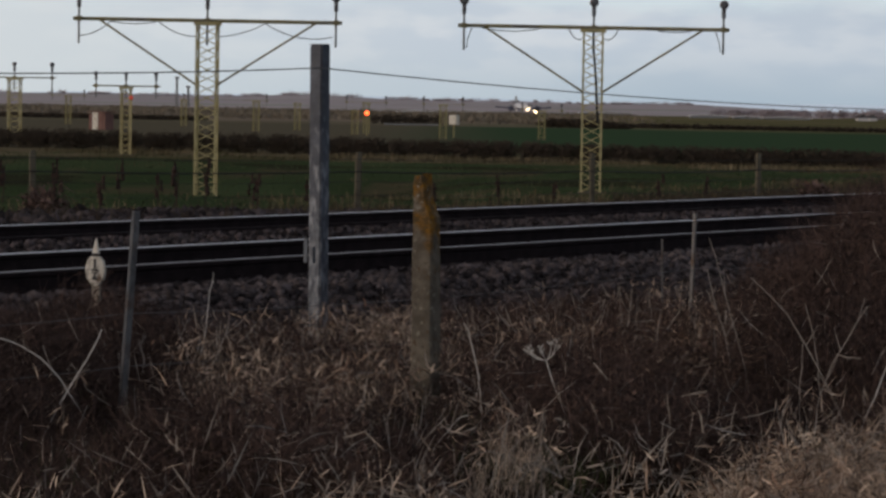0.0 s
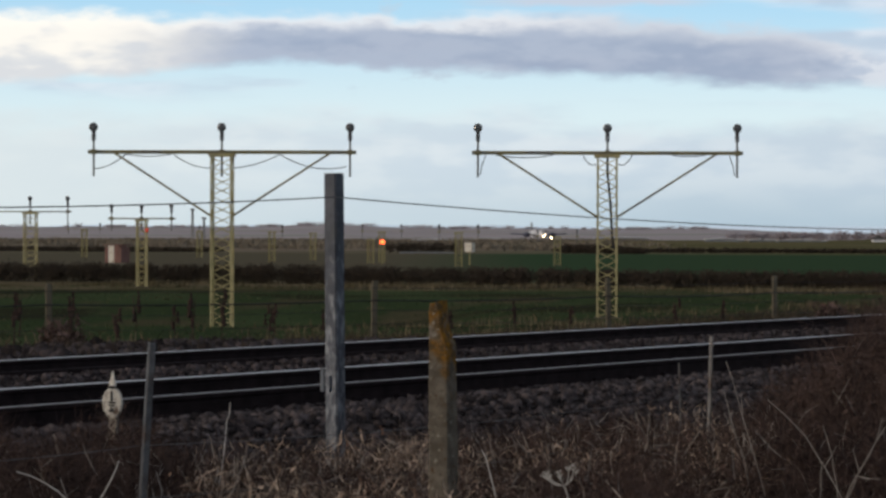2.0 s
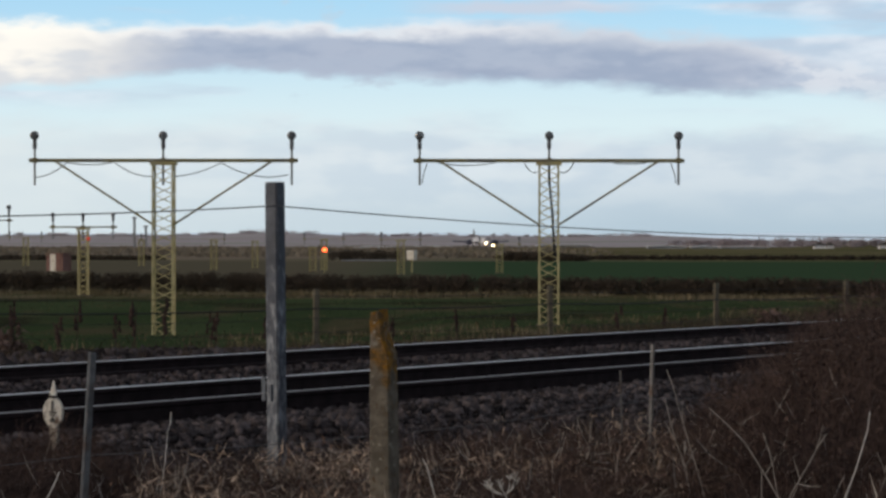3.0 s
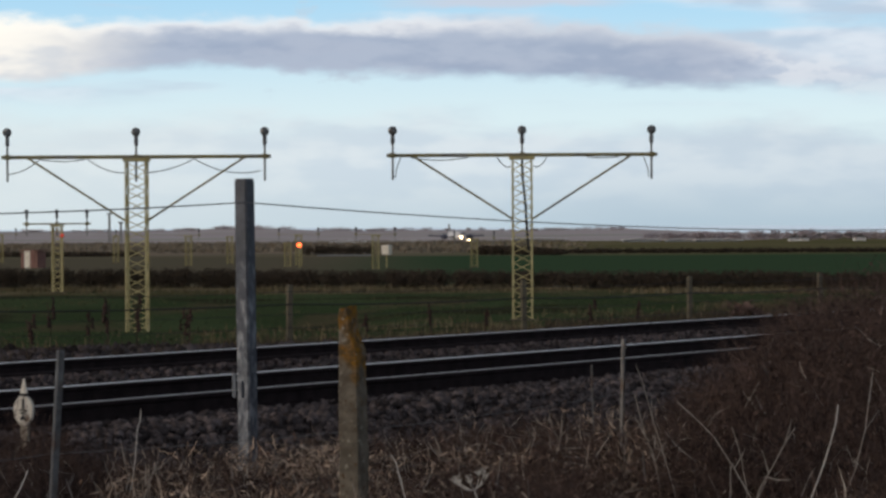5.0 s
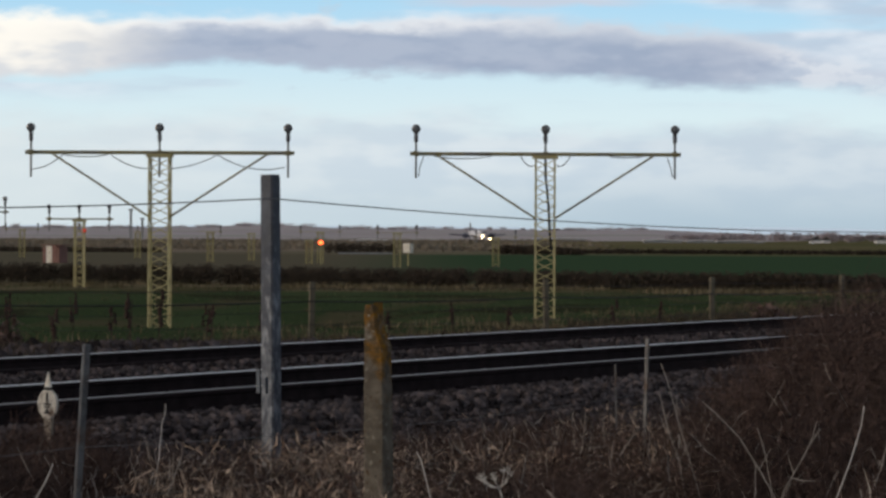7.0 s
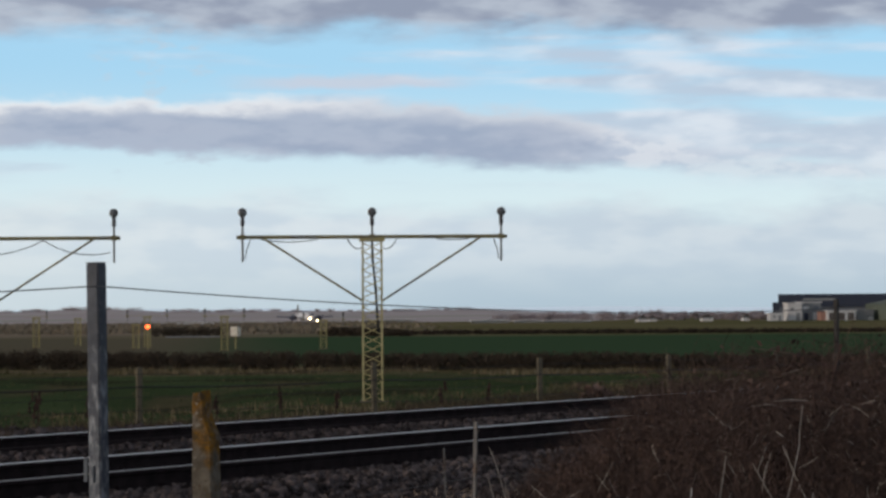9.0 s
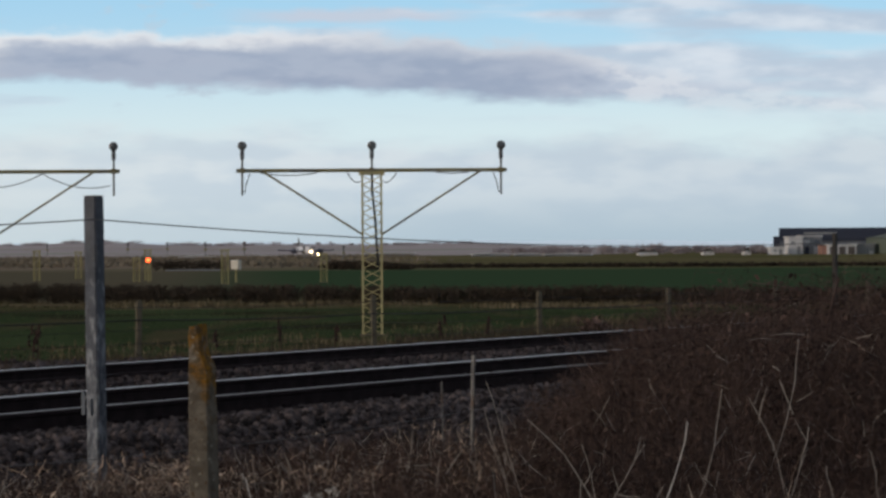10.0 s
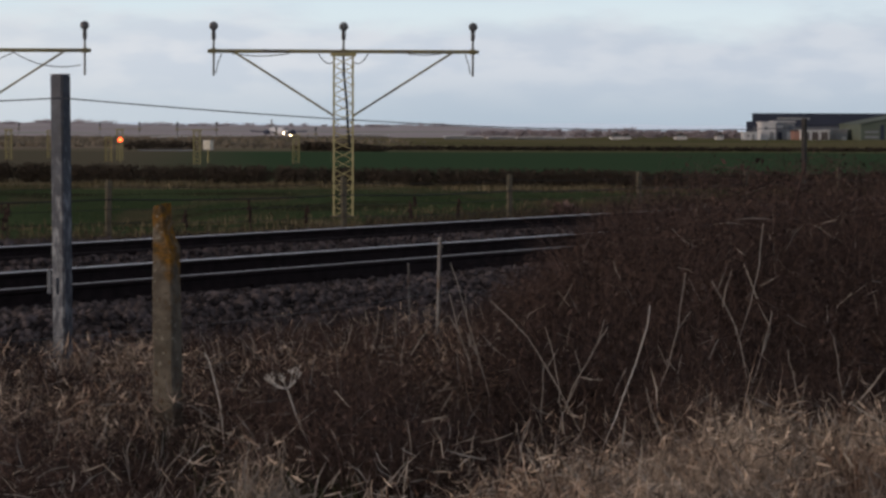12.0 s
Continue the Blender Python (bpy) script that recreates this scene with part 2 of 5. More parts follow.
M_LOWMAST = material("faded_yellow_paint", (0.34, 0.30, 0.13), (0.46, 0.41, 0.20), 0.7, 0, 3, 40, 0.1)
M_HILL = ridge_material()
# haze put in as even pale blue emission; the hill's own colour is near black
M_HAZEHILL = glow("haze_glow_far_hill", (0.40, 0.475, 0.55), 1.0)
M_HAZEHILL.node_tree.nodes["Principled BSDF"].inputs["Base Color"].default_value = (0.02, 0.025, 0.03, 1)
M_LOWCLAD = material("blue_grey_cladding", (0.15, 0.17, 0.21), (0.21, 0.23, 0.27), 0.7, 0, 0.2, 2, 0.05, 0.2)
M_HANGAR = material("dark_steel_cladding", (0.035, 0.045, 0.075), (0.055, 0.065, 0.10), 0.6, 0.0, 0.1, 1, 0.05, 0.3)
M_PALEWALL = material("pale_render", (0.66, 0.66, 0.67), (0.80, 0.79, 0.78), 0.8, 0, 0.3, 2, 0.05, 0.2)
M_GREYWALL = material("grey_cladding", (0.24, 0.26, 0.28), (0.34, 0.35, 0.36), 0.7, 0, 0.2, 2, 0.05, 0.2)
M_GREENWALL = material("green_grey_cladding", (0.12, 0.15, 0.12), (0.17, 0.20, 0.16), 0.7, 0, 0.2, 2, 0.05, 0.2)
M_PINKWALL = material("brick_red_wall", (0.36, 0.20, 0.17), (0.42, 0.26, 0.22), 0.8, 0, 0.3, 2, 0.05, 0.2)
M_ROOF = material("slate_roof", (0.10, 0.09, 0.09), (0.16, 0.14, 0.13), 0.8, 0, 0.5, 3, 0.05, 0.2)
M_AIRWHITE = material("white_aircraft_skin", (0.72, 0.73, 0.75), (0.80, 0.80, 0.80), 0.35, 0, 0.5, 4, 0.0, 0.5)
M_AIRDARK = material("dark_blue_aircraft_skin", (0.03, 0.035, 0.06), (0.05, 0.05, 0.08), 0.4, 0, 0.5, 4, 0.0, 0.5)
M_TYRE = material("tyre_rubber", (0.02, 0.02, 0.02), (0.035, 0.035, 0.035), 0.9)
M_RED_ON = glow("red_lamp_on", (1.0, 0.11, 0.025), 5.0)
M_REDLENS = glow("dim_red_lamp", (0.55, 0.06, 0.03), 0.5)
M_WHITE_ON = glow("landing_lamp_on", (1.0, 0.74, 0.42), 14.0)


def ground_material():
    """One sheet: brown verge by the line, green winter crop, olive pasture beyond, in long uneven strips."""
    mt = bpy.data.materials.new("ground_cover")
    mt.use_nodes = True
    nt = mt.node_tree
    N, L = nt.nodes, nt.links
    b = N["Principled BSDF"]
    b.inputs["Roughness"].default_value, b.inputs["Specular IOR Level"].default_value = 1.0, 0.0
    tc = N.new("ShaderNodeTexCoord")
    sep = N.new("ShaderNodeSeparateXYZ")
    L.new(tc.outputs["Object"], sep.inputs[0])

    def nz(sx, sy, s, d=4):
        mp = N.new("ShaderNodeMapping")
        mp.inputs["Scale"].default_value = (sx, sy, 1)
        L.new(tc.outputs["Object"], mp.inputs[0])
        n = N.new("ShaderNodeTexNoise")
        L.new(mp.outputs[0], n.inputs[0])
        n.inputs["Scale"].default_value, n.inputs["Detail"].default_value = s, d
        return n.outputs[0]

    def ma(op, a, bb, c=None):
        n = N.new("ShaderNodeMath")
        n.operation = op
        for k, v in enumerate((a, bb, c)):
            if v is None:
                continue
            if isinstance(v, bpy.types.NodeSocket):
                L.new(v, n.inputs[k])
            else:
                n.inputs[k].default_value = v
        return n.outputs[0]

    def mixc(f, a, c):
        n = N.new("ShaderNodeMix")
        n.data_type = "RGBA"
        L.new(f, n.inputs[0])
        for k, v in ((6, a), (7, c)):
            if isinstance(v, tuple):
                n.inputs[k].default_value = (*v, 1)
            else:
                L.new(v, n.inputs[k])
        return n.outputs[2]

    def st(v, lo, hi):
        n = N.new("ShaderNodeMapRange")
        n.interpolation_type = "SMOOTHSTEP"
        L.new(v, n.inputs[0])
        n.inputs[1].default_value, n.inputs[2].default_value = lo, hi
        return n.outputs[0]

    fine = nz(1, 1, 9)
    coarse = nz(0.25, 0.08, 1.0)
    y = sep.outputs[1]
    v = ma("ADD", ma("MULTIPLY", sep.outputs[0], -0.873), ma("MULTIPLY", y, 0.488))
    soil = mixc(st(fine, 0.35, 0.65), (0.020, 0.013, 0.009), (0.050, 0.034, 0.023))
    rough = mixc(st(coarse, 0.4, 0.6), (0.12, 0.102, 0.055), (0.19, 0.158, 0.10))
    crop = mixc(st(coarse, 0.35, 0.65), (0.050, 0.076, 0.036), (0.072, 0.104, 0.050))
    crop = mixc(st(nz(0.35, 0.10, 1.0), 0.50, 0.64), crop, (0.105, 0.096, 0.058))
    crop = mixc(st(nz(0.22, 0.16, 0.7, 6), 0.54, 0.62), crop, (0.045, 0.050, 0.030))
    # far ground is paled in its base colour to stand in for haze
    far = mixc(st(nz(0.02, 0.03, 1.0), 0.4, 0.6), (0.150, 0.150, 0.072), (0.215, 0.190, 0.105))
    brown = mixc(st(nz(0.02, 0.03, 1.0), 0.4, 0.6), (0.29, 0.24, 0.185), (0.20, 0.185, 0.125))
    wob = ma("MULTIPLY_ADD", coarse, 3.0, -1.5)
    col = mixc(st(ma("ADD", v, wob), 22.0, 23.5), soil, rough)
    col = mixc(st(ma("ADD", v, wob), 24.5, 26.5), col, crop)
    y2 = ma("ADD", y, ma("MULTIPLY_ADD", nz(0.05, 0.05, 1.0), 24, -12))
    beyond = mixc(st(sep.outputs[0], -6.0, 4.0), (0.165, 0.150, 0.105), (0.064, 0.112, 0.060))
    col = mixc(st(y, 88, 92), col, rough)
    col = mixc(st(y, 100, 108), col, beyond)
    farmix = mixc(st(sep.outputs[0], -5.0, 25.0), brown, far)
    col = mixc(st(y2, 225, 250), col, farmix)
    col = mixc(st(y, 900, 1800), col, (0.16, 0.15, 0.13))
    L.new(col, b.inputs["Base Color"])
    bp = N.new("ShaderNodeBump")
    bp.inputs["Strength"].default_value, bp.inputs["Distance"].default_value = 0.5, 0.03
    L.new(fine, bp.inputs["Height"])
    L.new(bp.outputs[0], b.inputs["Normal"])
    return mt


M_CROP = material("winter_crop", (0.052, 0.076, 0.036), (0.088, 0.118, 0.058), 0.9, 0, 0.25, 2, 0, 0.0, island=0.35, c3=(0.12, 0.105, 0.062), stains=0.3)
M_GROUND = ground_material()


# ---- mesh helpers ----
def part(name, bm, mat, parent=None, label=""):
    me = bpy.data.meshes.new(name)
    bm.to_mesh(me)
    bm.free()
    for mt in (mat if isinstance(mat, (list, tuple)) else [mat]):
        me.materials.append(mt)
    ob = new(name, me)
    ob.parent = parent
    if label:
        ob["label"] = label
    return ob


def arrays(name, verts, quads, mat):
    """A mesh object from numpy vertices and quads (a quad may repeat no corner)."""
    me = bpy.data.meshes.new(name)
    n, q = len(verts), len(quads)
    k = quads.shape[1]
    me.vertices.add(n)
    me.vertices.foreach_set("co", np.ascontiguousarray(verts, dtype=np.float32).ravel())
    me.loops.add(q * k)
    me.loops.foreach_set("vertex_index", np.ascontiguousarray(quads, dtype=np.int32).ravel())
    me.polygons.add(q)
    me.polygons.foreach_set("loop_start", np.arange(0, q * k, k, dtype=np.int32))
    me.update(calc_edges=True)
    me.materials.append(mat)
    return new(name, me)


def empty(name, m, label, category, group="", kind=""):
    ob = new(name)
    ob.matrix_world = m
    return tagged(ob, label, category, group, kind)


def add_box(bm, size, at=(0, 0, 0), rot=(0, 0, 0), bevel=0.0):
    got = bmesh.ops.create_cube(bm, size=1.0, matrix=pose(*at, *rot) @ Matrix.Diagonal((*size, 1)))
    if bevel:
        edges = list({e for v in got["verts"] for e in v.link_edges})
        bmesh.ops.bevel(bm, geom=edges, offset=bevel, segments=2, affect="EDGES")


def add_rod(bm, a, b, r, n=8, r2=None):
    a, b = Vector(a), Vector(b)
    d = b - a
    m = Matrix.Translation((a + b) / 2) @ d.to_track_quat("Z", "Y").to_matrix().to_4x4()
    bmesh.ops.create_cone(bm, cap_ends=True, segments=n, radius1=r, radius2=r if r2 is None else r2, depth=d.length, matrix=m)


def add_line(bm, pts, r, n=6, taper=1.0):
    """A bent tube through pts."""
    pts = [Vector(p) for p in pts]
    rings = []
    for i, p in enumerate(pts):
        d = (pts[min(i + 1, len(pts) - 1)] - pts[max(i - 1, 0)]).normalized()
        q = d.to_track_quat("Z", "Y")
        rr = r * (1 + (taper - 1) * i / (len(pts) - 1))
        rings.append([bm.verts.new(p + q @ Vector((rr * math.cos(6.2832 * k / n), rr * math.sin(6.2832 * k / n), 0))) for k in range(n)])
    for a, b in zip(rings, rings[1:]):
        for k in range(n):
            bm.faces.new((a[k], a[(k + 1) % n], b[(k + 1) % n], b[k]))
    bm.faces.new(rings[0][::-1])
    bm.faces.new(rings[-1])


def sag(a, b, drop, n=10):
    a, b = Vector(a), Vector(b)
    return [a.lerp(b, i / n) - Vector((0, 0, drop * 4 * (i / n) * (1 - i / n))) for i in range(n + 1)]


def add_lathe(bm, prof, n=14, m=Matrix()):
    """Turned shape about z from (radius, height) pairs."""
    rings = []
    for r, z in prof:
        rings.append([bm.verts.new(m @ Vector((max(r, 1e-4) * math.cos(6.2832 * k / n), max(r, 1e-4) * math.sin(6.2832 * k / n), z))) for k in range(n)])
    for a, b in zip(rings, rings[1:]):
        for k in range(n):
            bm.faces.new((a[k], a[(k + 1) % n], b[(k + 1) % n], b[k]))
    bm.faces.new(rings[0][::-1])
    bm.faces.new(rings[-1])


# ---- the lie of the land: the line runs off at 29 degrees ----
RAIL_AT, ALONG, ACROSS = Vector((0, 26.85, 0)), Vector((0.488, 0.873, 0)), Vector((-0.873, 0.488, 0))
RAIL_TOP = 0.47


def line_pose():
    m = Matrix.Identity(4)
    m.col[0], m.col[1], m.col[2], m.col[3] = (*ACROSS, 0), (*ALONG, 0), (0, 0, 1, 0), (*RAIL_AT, 1)
    return m


def smooth(x, lo, hi):
    t = np.clip((x - lo) / (hi - lo), 0, 1)
    return t * t * (3 - 2 * t)


def rise(x, y):
    """Ground height."""
    x, y = np.asarray(x, float), np.asarray(y, float)
    s = -0.873 * x + 0.488 * (y - 26.85)
    z = 0.13 + 0.035 * np.sin(1.7 * x + 0.6 * y) + 0.03 * np.sin(0.9 * y - 2.3 * x + 1.0)
    z = z * (1 - smooth(s, -3.0, -1.5)) + 0.03 * smooth(s, -3.0, -1.5)
    z = z + (0.16 + 0.14 * (1 - smooth(x, -4.5, 0.0))) * smooth(s, 5.2, 6.6) * (1 - smooth(s, 7.5, 11.0))
    z = z * (1 - smooth(y, 45, 60)) + 0.0
    z = z - 0.26 * smooth(y, 55.5, 60.5) * (1 - smooth(y, 66, 86)) * (1 - smooth(x, -1.8, 1.0))
    return z - 1.0 * smooth(y, 400, 1000)


def build_ground():
    xs = np.concatenate([[-4000, -1500, -500, -200, -90, -45], np.arange(-24, 30, 0.75), [32, 45, 90, 160, 300, 600, 1500, 4000]])
    ys = np.concatenate([[-400, -100, -30, -10, 0], np.arange(4, 66, 0.75), np.arange(67, 120, 4), [130, 160, 200, 260, 330, 400, 480, 560, 640, 720, 800, 900, 1000, 1400, 2200, 4900]])
    X, Y = np.meshgrid(xs, ys)
    V = np.stack([X, Y, rise(X, Y)], -1).reshape(-1, 3)
    w = len(xs)
    i, j = np.meshgrid(np.arange(w - 1), np.arange(len(ys) - 1))
    a = (j * w + i).ravel()
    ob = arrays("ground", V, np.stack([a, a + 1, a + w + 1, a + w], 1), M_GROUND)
    ob.data.polygons.foreach_set("use_smooth", np.ones(len(a), bool))
    tagged(ob, "flat winter farmland with brown verge and green crop", "ground", kind="structure")


build_ground()


def build_bed():
    """Ballast bed under both tracks, heaped between them."""
    prof = [(-2.7, -0.05), (-2.2, 0.06), (-1.5, 0.17), (-0.8, 0.30), (-0.4, 0.315), (1.9, 0.315), (2.25, 0.40), (2.7, 0.445), (2.95, 0.43), (3.2, 0.325), (4.9, 0.325), (5.5, 0.33), (6.3, 0.15), (6.8, -0.05)]
    us = np.arange(-16, 100, 0.5)
    rng = np.random.default_rng(5)
    V = []
    for u in us:
        for s, z in prof:
            V.append(RAIL_AT + ALONG * float(u) + ACROSS * float(s) + Vector((0, 0, z + rng.uniform(-0.014, 0.014))))
    V = np.array([tuple(v) for v in V])
    w = len(prof)
    i, j = np.meshgrid(np.arange(w - 1), np.arange(len(us) - 1))
    a = (j * w + i).ravel()
    ob = arrays("ballast_bed", V, np.stack([a, a + w, a + w + 1, a + 1], 1), M_BED)
    tagged(ob, "grey stone ballast bed carrying two railway tracks", "ballast", kind="structure")


build_bed()


def stones(name, boxes, mat, label, seed):
    """Loose stones: rough little eight-cornered lumps lying on the bed."""
    rng = np.random.default_rng(seed)
    V, Q = [], []
    cube = np.array([[x, y, z] for z in (-1, 1) for y in (-1, 1) for x in (-1, 1)], float)
    quads = np.array([[0, 2, 3, 1], [4, 5, 7, 6], [0, 1, 5, 4], [2, 6, 7, 3], [0, 4, 6, 2], [1, 3, 7, 5]])
    k = 0
    prof_s = np.array([-2.7, -2.2, -1.5, -0.8, -0.4, 1.9, 2.25, 2.7, 2.95, 3.2, 4.9, 5.5, 6.3, 6.8])
    prof_z = np.array([-0.05, 0.06, 0.17, 0.30, 0.315, 0.315, 0.40, 0.445, 0.43, 0.325, 0.325, 0.33, 0.15, -0.05])
    for (s0, s1, u0, u1, n, lo, hi) in boxes:
        for _ in range(n):
            s, u = rng.uniform(s0, s1), u0 + (u1 - u0) * rng.random() ** 1.35
            r = rng.uniform(lo, hi)
            c = cube * (1 + rng.uniform(-0.35, 0.35, (8, 3))) * r * np.array([1, rng.uniform(0.6, 1.2), rng.uniform(0.45, 0.8)])
            e = np.array(Euler(rng.uniform(0, 6.28, 3) * np.array([0.15, 0.15, 1])).to_matrix())
            c = c @ e.T
            p = RAIL_AT + ALONG * float(u) + ACROSS * float(s)
            z = max(np.interp(s, prof_s, prof_z), float(rise(p.x, p.y)))
            V.append(c + np.array([p.x, p.y, z + 0.3 * r]))
            Q.append(quads + k)
            k += 8
    ob = arrays(name, np.concatenate(V), np.concatenate(Q), mat)
    tagged(ob, label, "ballast", kind="stuff")


stones("ballast_stones", [(-2.5, -0.12, -9, 26, 17000, 0.011, 0.027), (-0.95, -0.30, -9, 30, 3500, 0.018, 0.038)], M_STONE, "loose pale grey ballast stones on the near shoulder", 3)
stones("stained_ballast", [(0.1, 1.4, -9, 26, 1500, 0.017, 0.03), (1.6, 3.1, -9, 30, 9000, 0.011, 0.026), (4.8, 6.2, -9, 30, 3500, 0.02, 0.045)], M_SOOTSTONE, "dark oil stained ballast stones between the tracks", 4)

stones("rubble", [(5.9, 9.4, -13, 10, 4200, 0.03, 0.075), (5.9, 8.0, 8, 40, 3200, 0.03, 0.07)], M_SOOTSTONE, "dark lumpy rubble bank beyond the far track", 6)


# ---- railway ----
def build_rail(parent, s, top):
    prof = [(-0.07, 0), (0.07, 0), (0.07, 0.012), (0.012, 0.03), (0.010, 0.115), (0.034, 0.126), (0.036, 0.154), (0.030, 0.159), (-0.030, 0.159), (-0.036, 0.154), (-0.034, 0.126), (-0.010, 0.115), (-0.012, 0.03), (-0.07, 0.012)]
    bm = bmesh.new()
    ends = [[bm.verts.new((s + a, u, RAIL_TOP - 0.159 + b)) for a, b in prof] for u in (-16, 2, 20, 40, 70, 98)]
    for r0, r1 in zip(ends, ends[1:]):
        for k in range(len(prof)):
            f = bm.faces.new((r0[k], r0[(k + 1) % len(prof)], r1[(k + 1) % len(prof)], r1[k]))
            f.material_index = 1 if k in (6, 7, 8) else 0
    part("rail", bm, [M_RUST, top], parent)


def build_track(offset, tops, label):
    t = empty("railway_track", line_pose() @ pose(offset, 0, 0), label, "railway track", "railway tracks")
    for s, top in zip((0.0, 1.505), tops):
        build_rail(t, s, top)
    bm = bmesh.new()
    add_box(bm, (2.6, 0.25, 0.13), bevel=0.012)
    first = part("sleeper", bm, M_SLEEPER, t)
    me = first.data
    for i in range(64):
        o = first if i == 0 else new("sleeper", me)
        o.parent = t
        o.location = (0.7525, -9.8 + 0.65 * i, RAIL_TOP - 0.159 - 0.065 + 0.004)
    bm = bmesh.new()
    add_box(bm, (0.05, 0.09, 0.05), (0, 0, 0), (0, 0, 0), 0.008)
    clip = part("rail_clip", bm, M_RUST, t)
    for i in range(64):
        for k, s in enumerate((-0.085, 1.42)):
            o = clip if i == 0 and k == 0 else new("rail_clip", clip.data)
            o.parent = t
            o.location = (s, -9.8 + 0.65 * i, RAIL_TOP - 0.159 + 0.028)


build_track(0.0, (M_RAILDULL, M_RAILTOP), "railway track with rusty rails and one polished head")
build_track(3.2, (M_RUST, M_RAILTOP), "far railway track with rusty rails in dark ballast")


# ---- approach light masts ----
def approach_mast(x, y, tall, half, wide, spots, label, brace=1.0, turn=0.0, cable=False, fine=True, lamp=1.0, colour_on=None, paint=None):
    z0 = float(rise(x, y))
    mast = empty("approach_light_mast", pose(x, y, z0, 0, 0, turn), label, "light mast", "approach light masts")
    h = wide / 2
    paint = paint or M_YELLOW
    bar = 0.034 if fine else (0.020 if paint is M_YELLOW else 0.008)
    leg = 0.022 if fine else 0.03
    bm = bmesh.new()
    add_box(bm, (0.030, 0.006, tall), (0, 0, tall / 2))
    add_box(bm, (0.006, 0.030, tall), (-0.012, 0.018, tall / 2))
    first = None
    for k, (sx, sy) in enumerate(((-1, -1), (1, -1), (1, 1), (-1, 1))):
        if first is None:
            first = part("leg", bm, paint, mast)
            o = first
        else:
            o = new("leg", first.data)
            o.parent = mast
        o.location = (sx * h, sy * h, 0)
        o.rotation_euler = (0, 0, k * math.pi / 2)
    # lacing bars, crossing from leg to leg up each face
    n = max(4, int(round(tall / 0.175)))
    rise_by = (tall - 0.08) / n
    bm = bmesh.new()
    add_rod(bm, (-h, 0, 0), (h, 0, rise_by), 0.0095 if fine else 0.011, 5)
    first = None
    for k in range(4):
        dx, dy = ((0, -h), (h, 0), (0, h), (-h, 0))[k]
        for i in range(n):
            if first is None:
                o = first = part("lacing_bar", bm, paint, mast)
            else:
                o = new("lacing_bar", first.data)
                o.parent = mast
            o.location = (dx, dy, 0.03 + rise_by * i)
            o.rotation_euler = (0, 0, k * math.pi / 2 + (math.pi if i % 2 else 0))
    bm = bmesh.new()
    add_box(bm, (wide + 0.10, wide + 0.06, 0.06), (0, 0, tall - 0.005), bevel=0.008)
    part("head_plate", bm, paint, mast)
    bm = bmesh.new()
    add_box(bm, (wide + 0.10, wide + 0.10, 0.06), (0, 0, 0.0), bevel=0.01)
    part("footing", bm, M_FARCONC, mast)
    if half > 0.3:
        bm = bmesh.new()
        add_rod(bm, (-half - 0.11, -h * 0.3, tall + 0.05), (half + 0.11, -h * 0.3, tall + 0.05), bar, 10)
        part("crossbar", bm, M_BAR if paint is M_YELLOW else paint, mast)
    if brace and half > 1.0:
        for sx in (-1, 1):
            bm = bmesh.new()
            add_rod(bm, (sx * half * 0.84, -h * 0.3, tall + 0.03), (sx * h, -h * 0.6, tall - 1.12), 0.019, 8)
            part("brace", bm, M_BAR, mast)
    for sx in spots:
        up = tall + 0.05
        yb = -h * 0.3 - 0.045
        g = lamp
        bm = bmesh.new()
        add_rod(bm, (sx, yb, up - 0.45 * g if half > 0.3 else up - 0.1), (sx, yb, up + 0.27 * g), 0.020 * (0.75 + 0.25 * g), 8)
        pole = part("lamp_pole", bm, M_POLE, mast)
        bm = bmesh.new()
        add_box(bm, (0.12, 0.10, 0.09), (sx, yb + 0.02, up), bevel=0.012)
        part("clamp", bm, M_BAR, pole)
        bm = bmesh.new()
        add_lathe(bm, [(0.024, 0.20 * g), (0.036, 0.22 * g), (0.040, 0.31 * g), (0.030, 0.34 * g), (0.045, 0.36 * g), (0.022, 0.385 * g)], 10, pose(sx, yb, up))
        part("lamp_neck", bm, M_DARKMETAL, pole)
        bm = bmesh.new()
        add_lathe(bm, [(0.02, -0.09), (0.050, -0.07), (0.070, -0.03), (0.080, 0.02), (0.082, 0.045), (0.075, 0.05)], 16, pose(sx, yb, up + 0.45 * g, 90, 0, 0) @ Matrix.Scale(g, 4))
        head = part("lamp_head", bm, M_DARKMETAL, mast)
        bm = bmesh.new()
        add_lathe(bm, [(0.070, 0.048), (0.054, 0.058), (0.02, 0.064)], 16, pose(sx, yb, up + 0.45 * g, 90, 0, 0) @ Matrix.Scale(g, 4))
        part("lens", bm, colour_on or M_LENS, head)
    if half > 2:
        # (from, its drop, to, its drop, sag) along the bar
        drops = [(-half, 0.27, -half * 0.75, 0, 0.06), (-half * 0.75, 0, -half * 0.40, 0, 0.04), (-half * 0.38, 0, -0.2, 0.25, 0.07), (0.2, 0.25, half * 0.45, 0, 0.05), (half * 0.45, 0, half * 0.97, 0.22, 0.13)]
        if cable:
            drops = [(-half * 0.86, 0, -half * 0.42, 0, 0.05), (-0.45, 0, -0.2, 0.16, 0.08), (0.2, 0.16, 0.45, 0, 0.08), (half * 0.5, 0, half * 0.75, 0, 0.02)]
        for a, za, b, zb, d in drops:
            bm = bmesh.new()
            add_line(bm, sag((a, -h * 0.3, tall + 0.01 - za), (b, -h * 0.3, tall + 0.01 - zb), d), 0.009, 5)
            part("cable", bm, M_CABLE, mast)
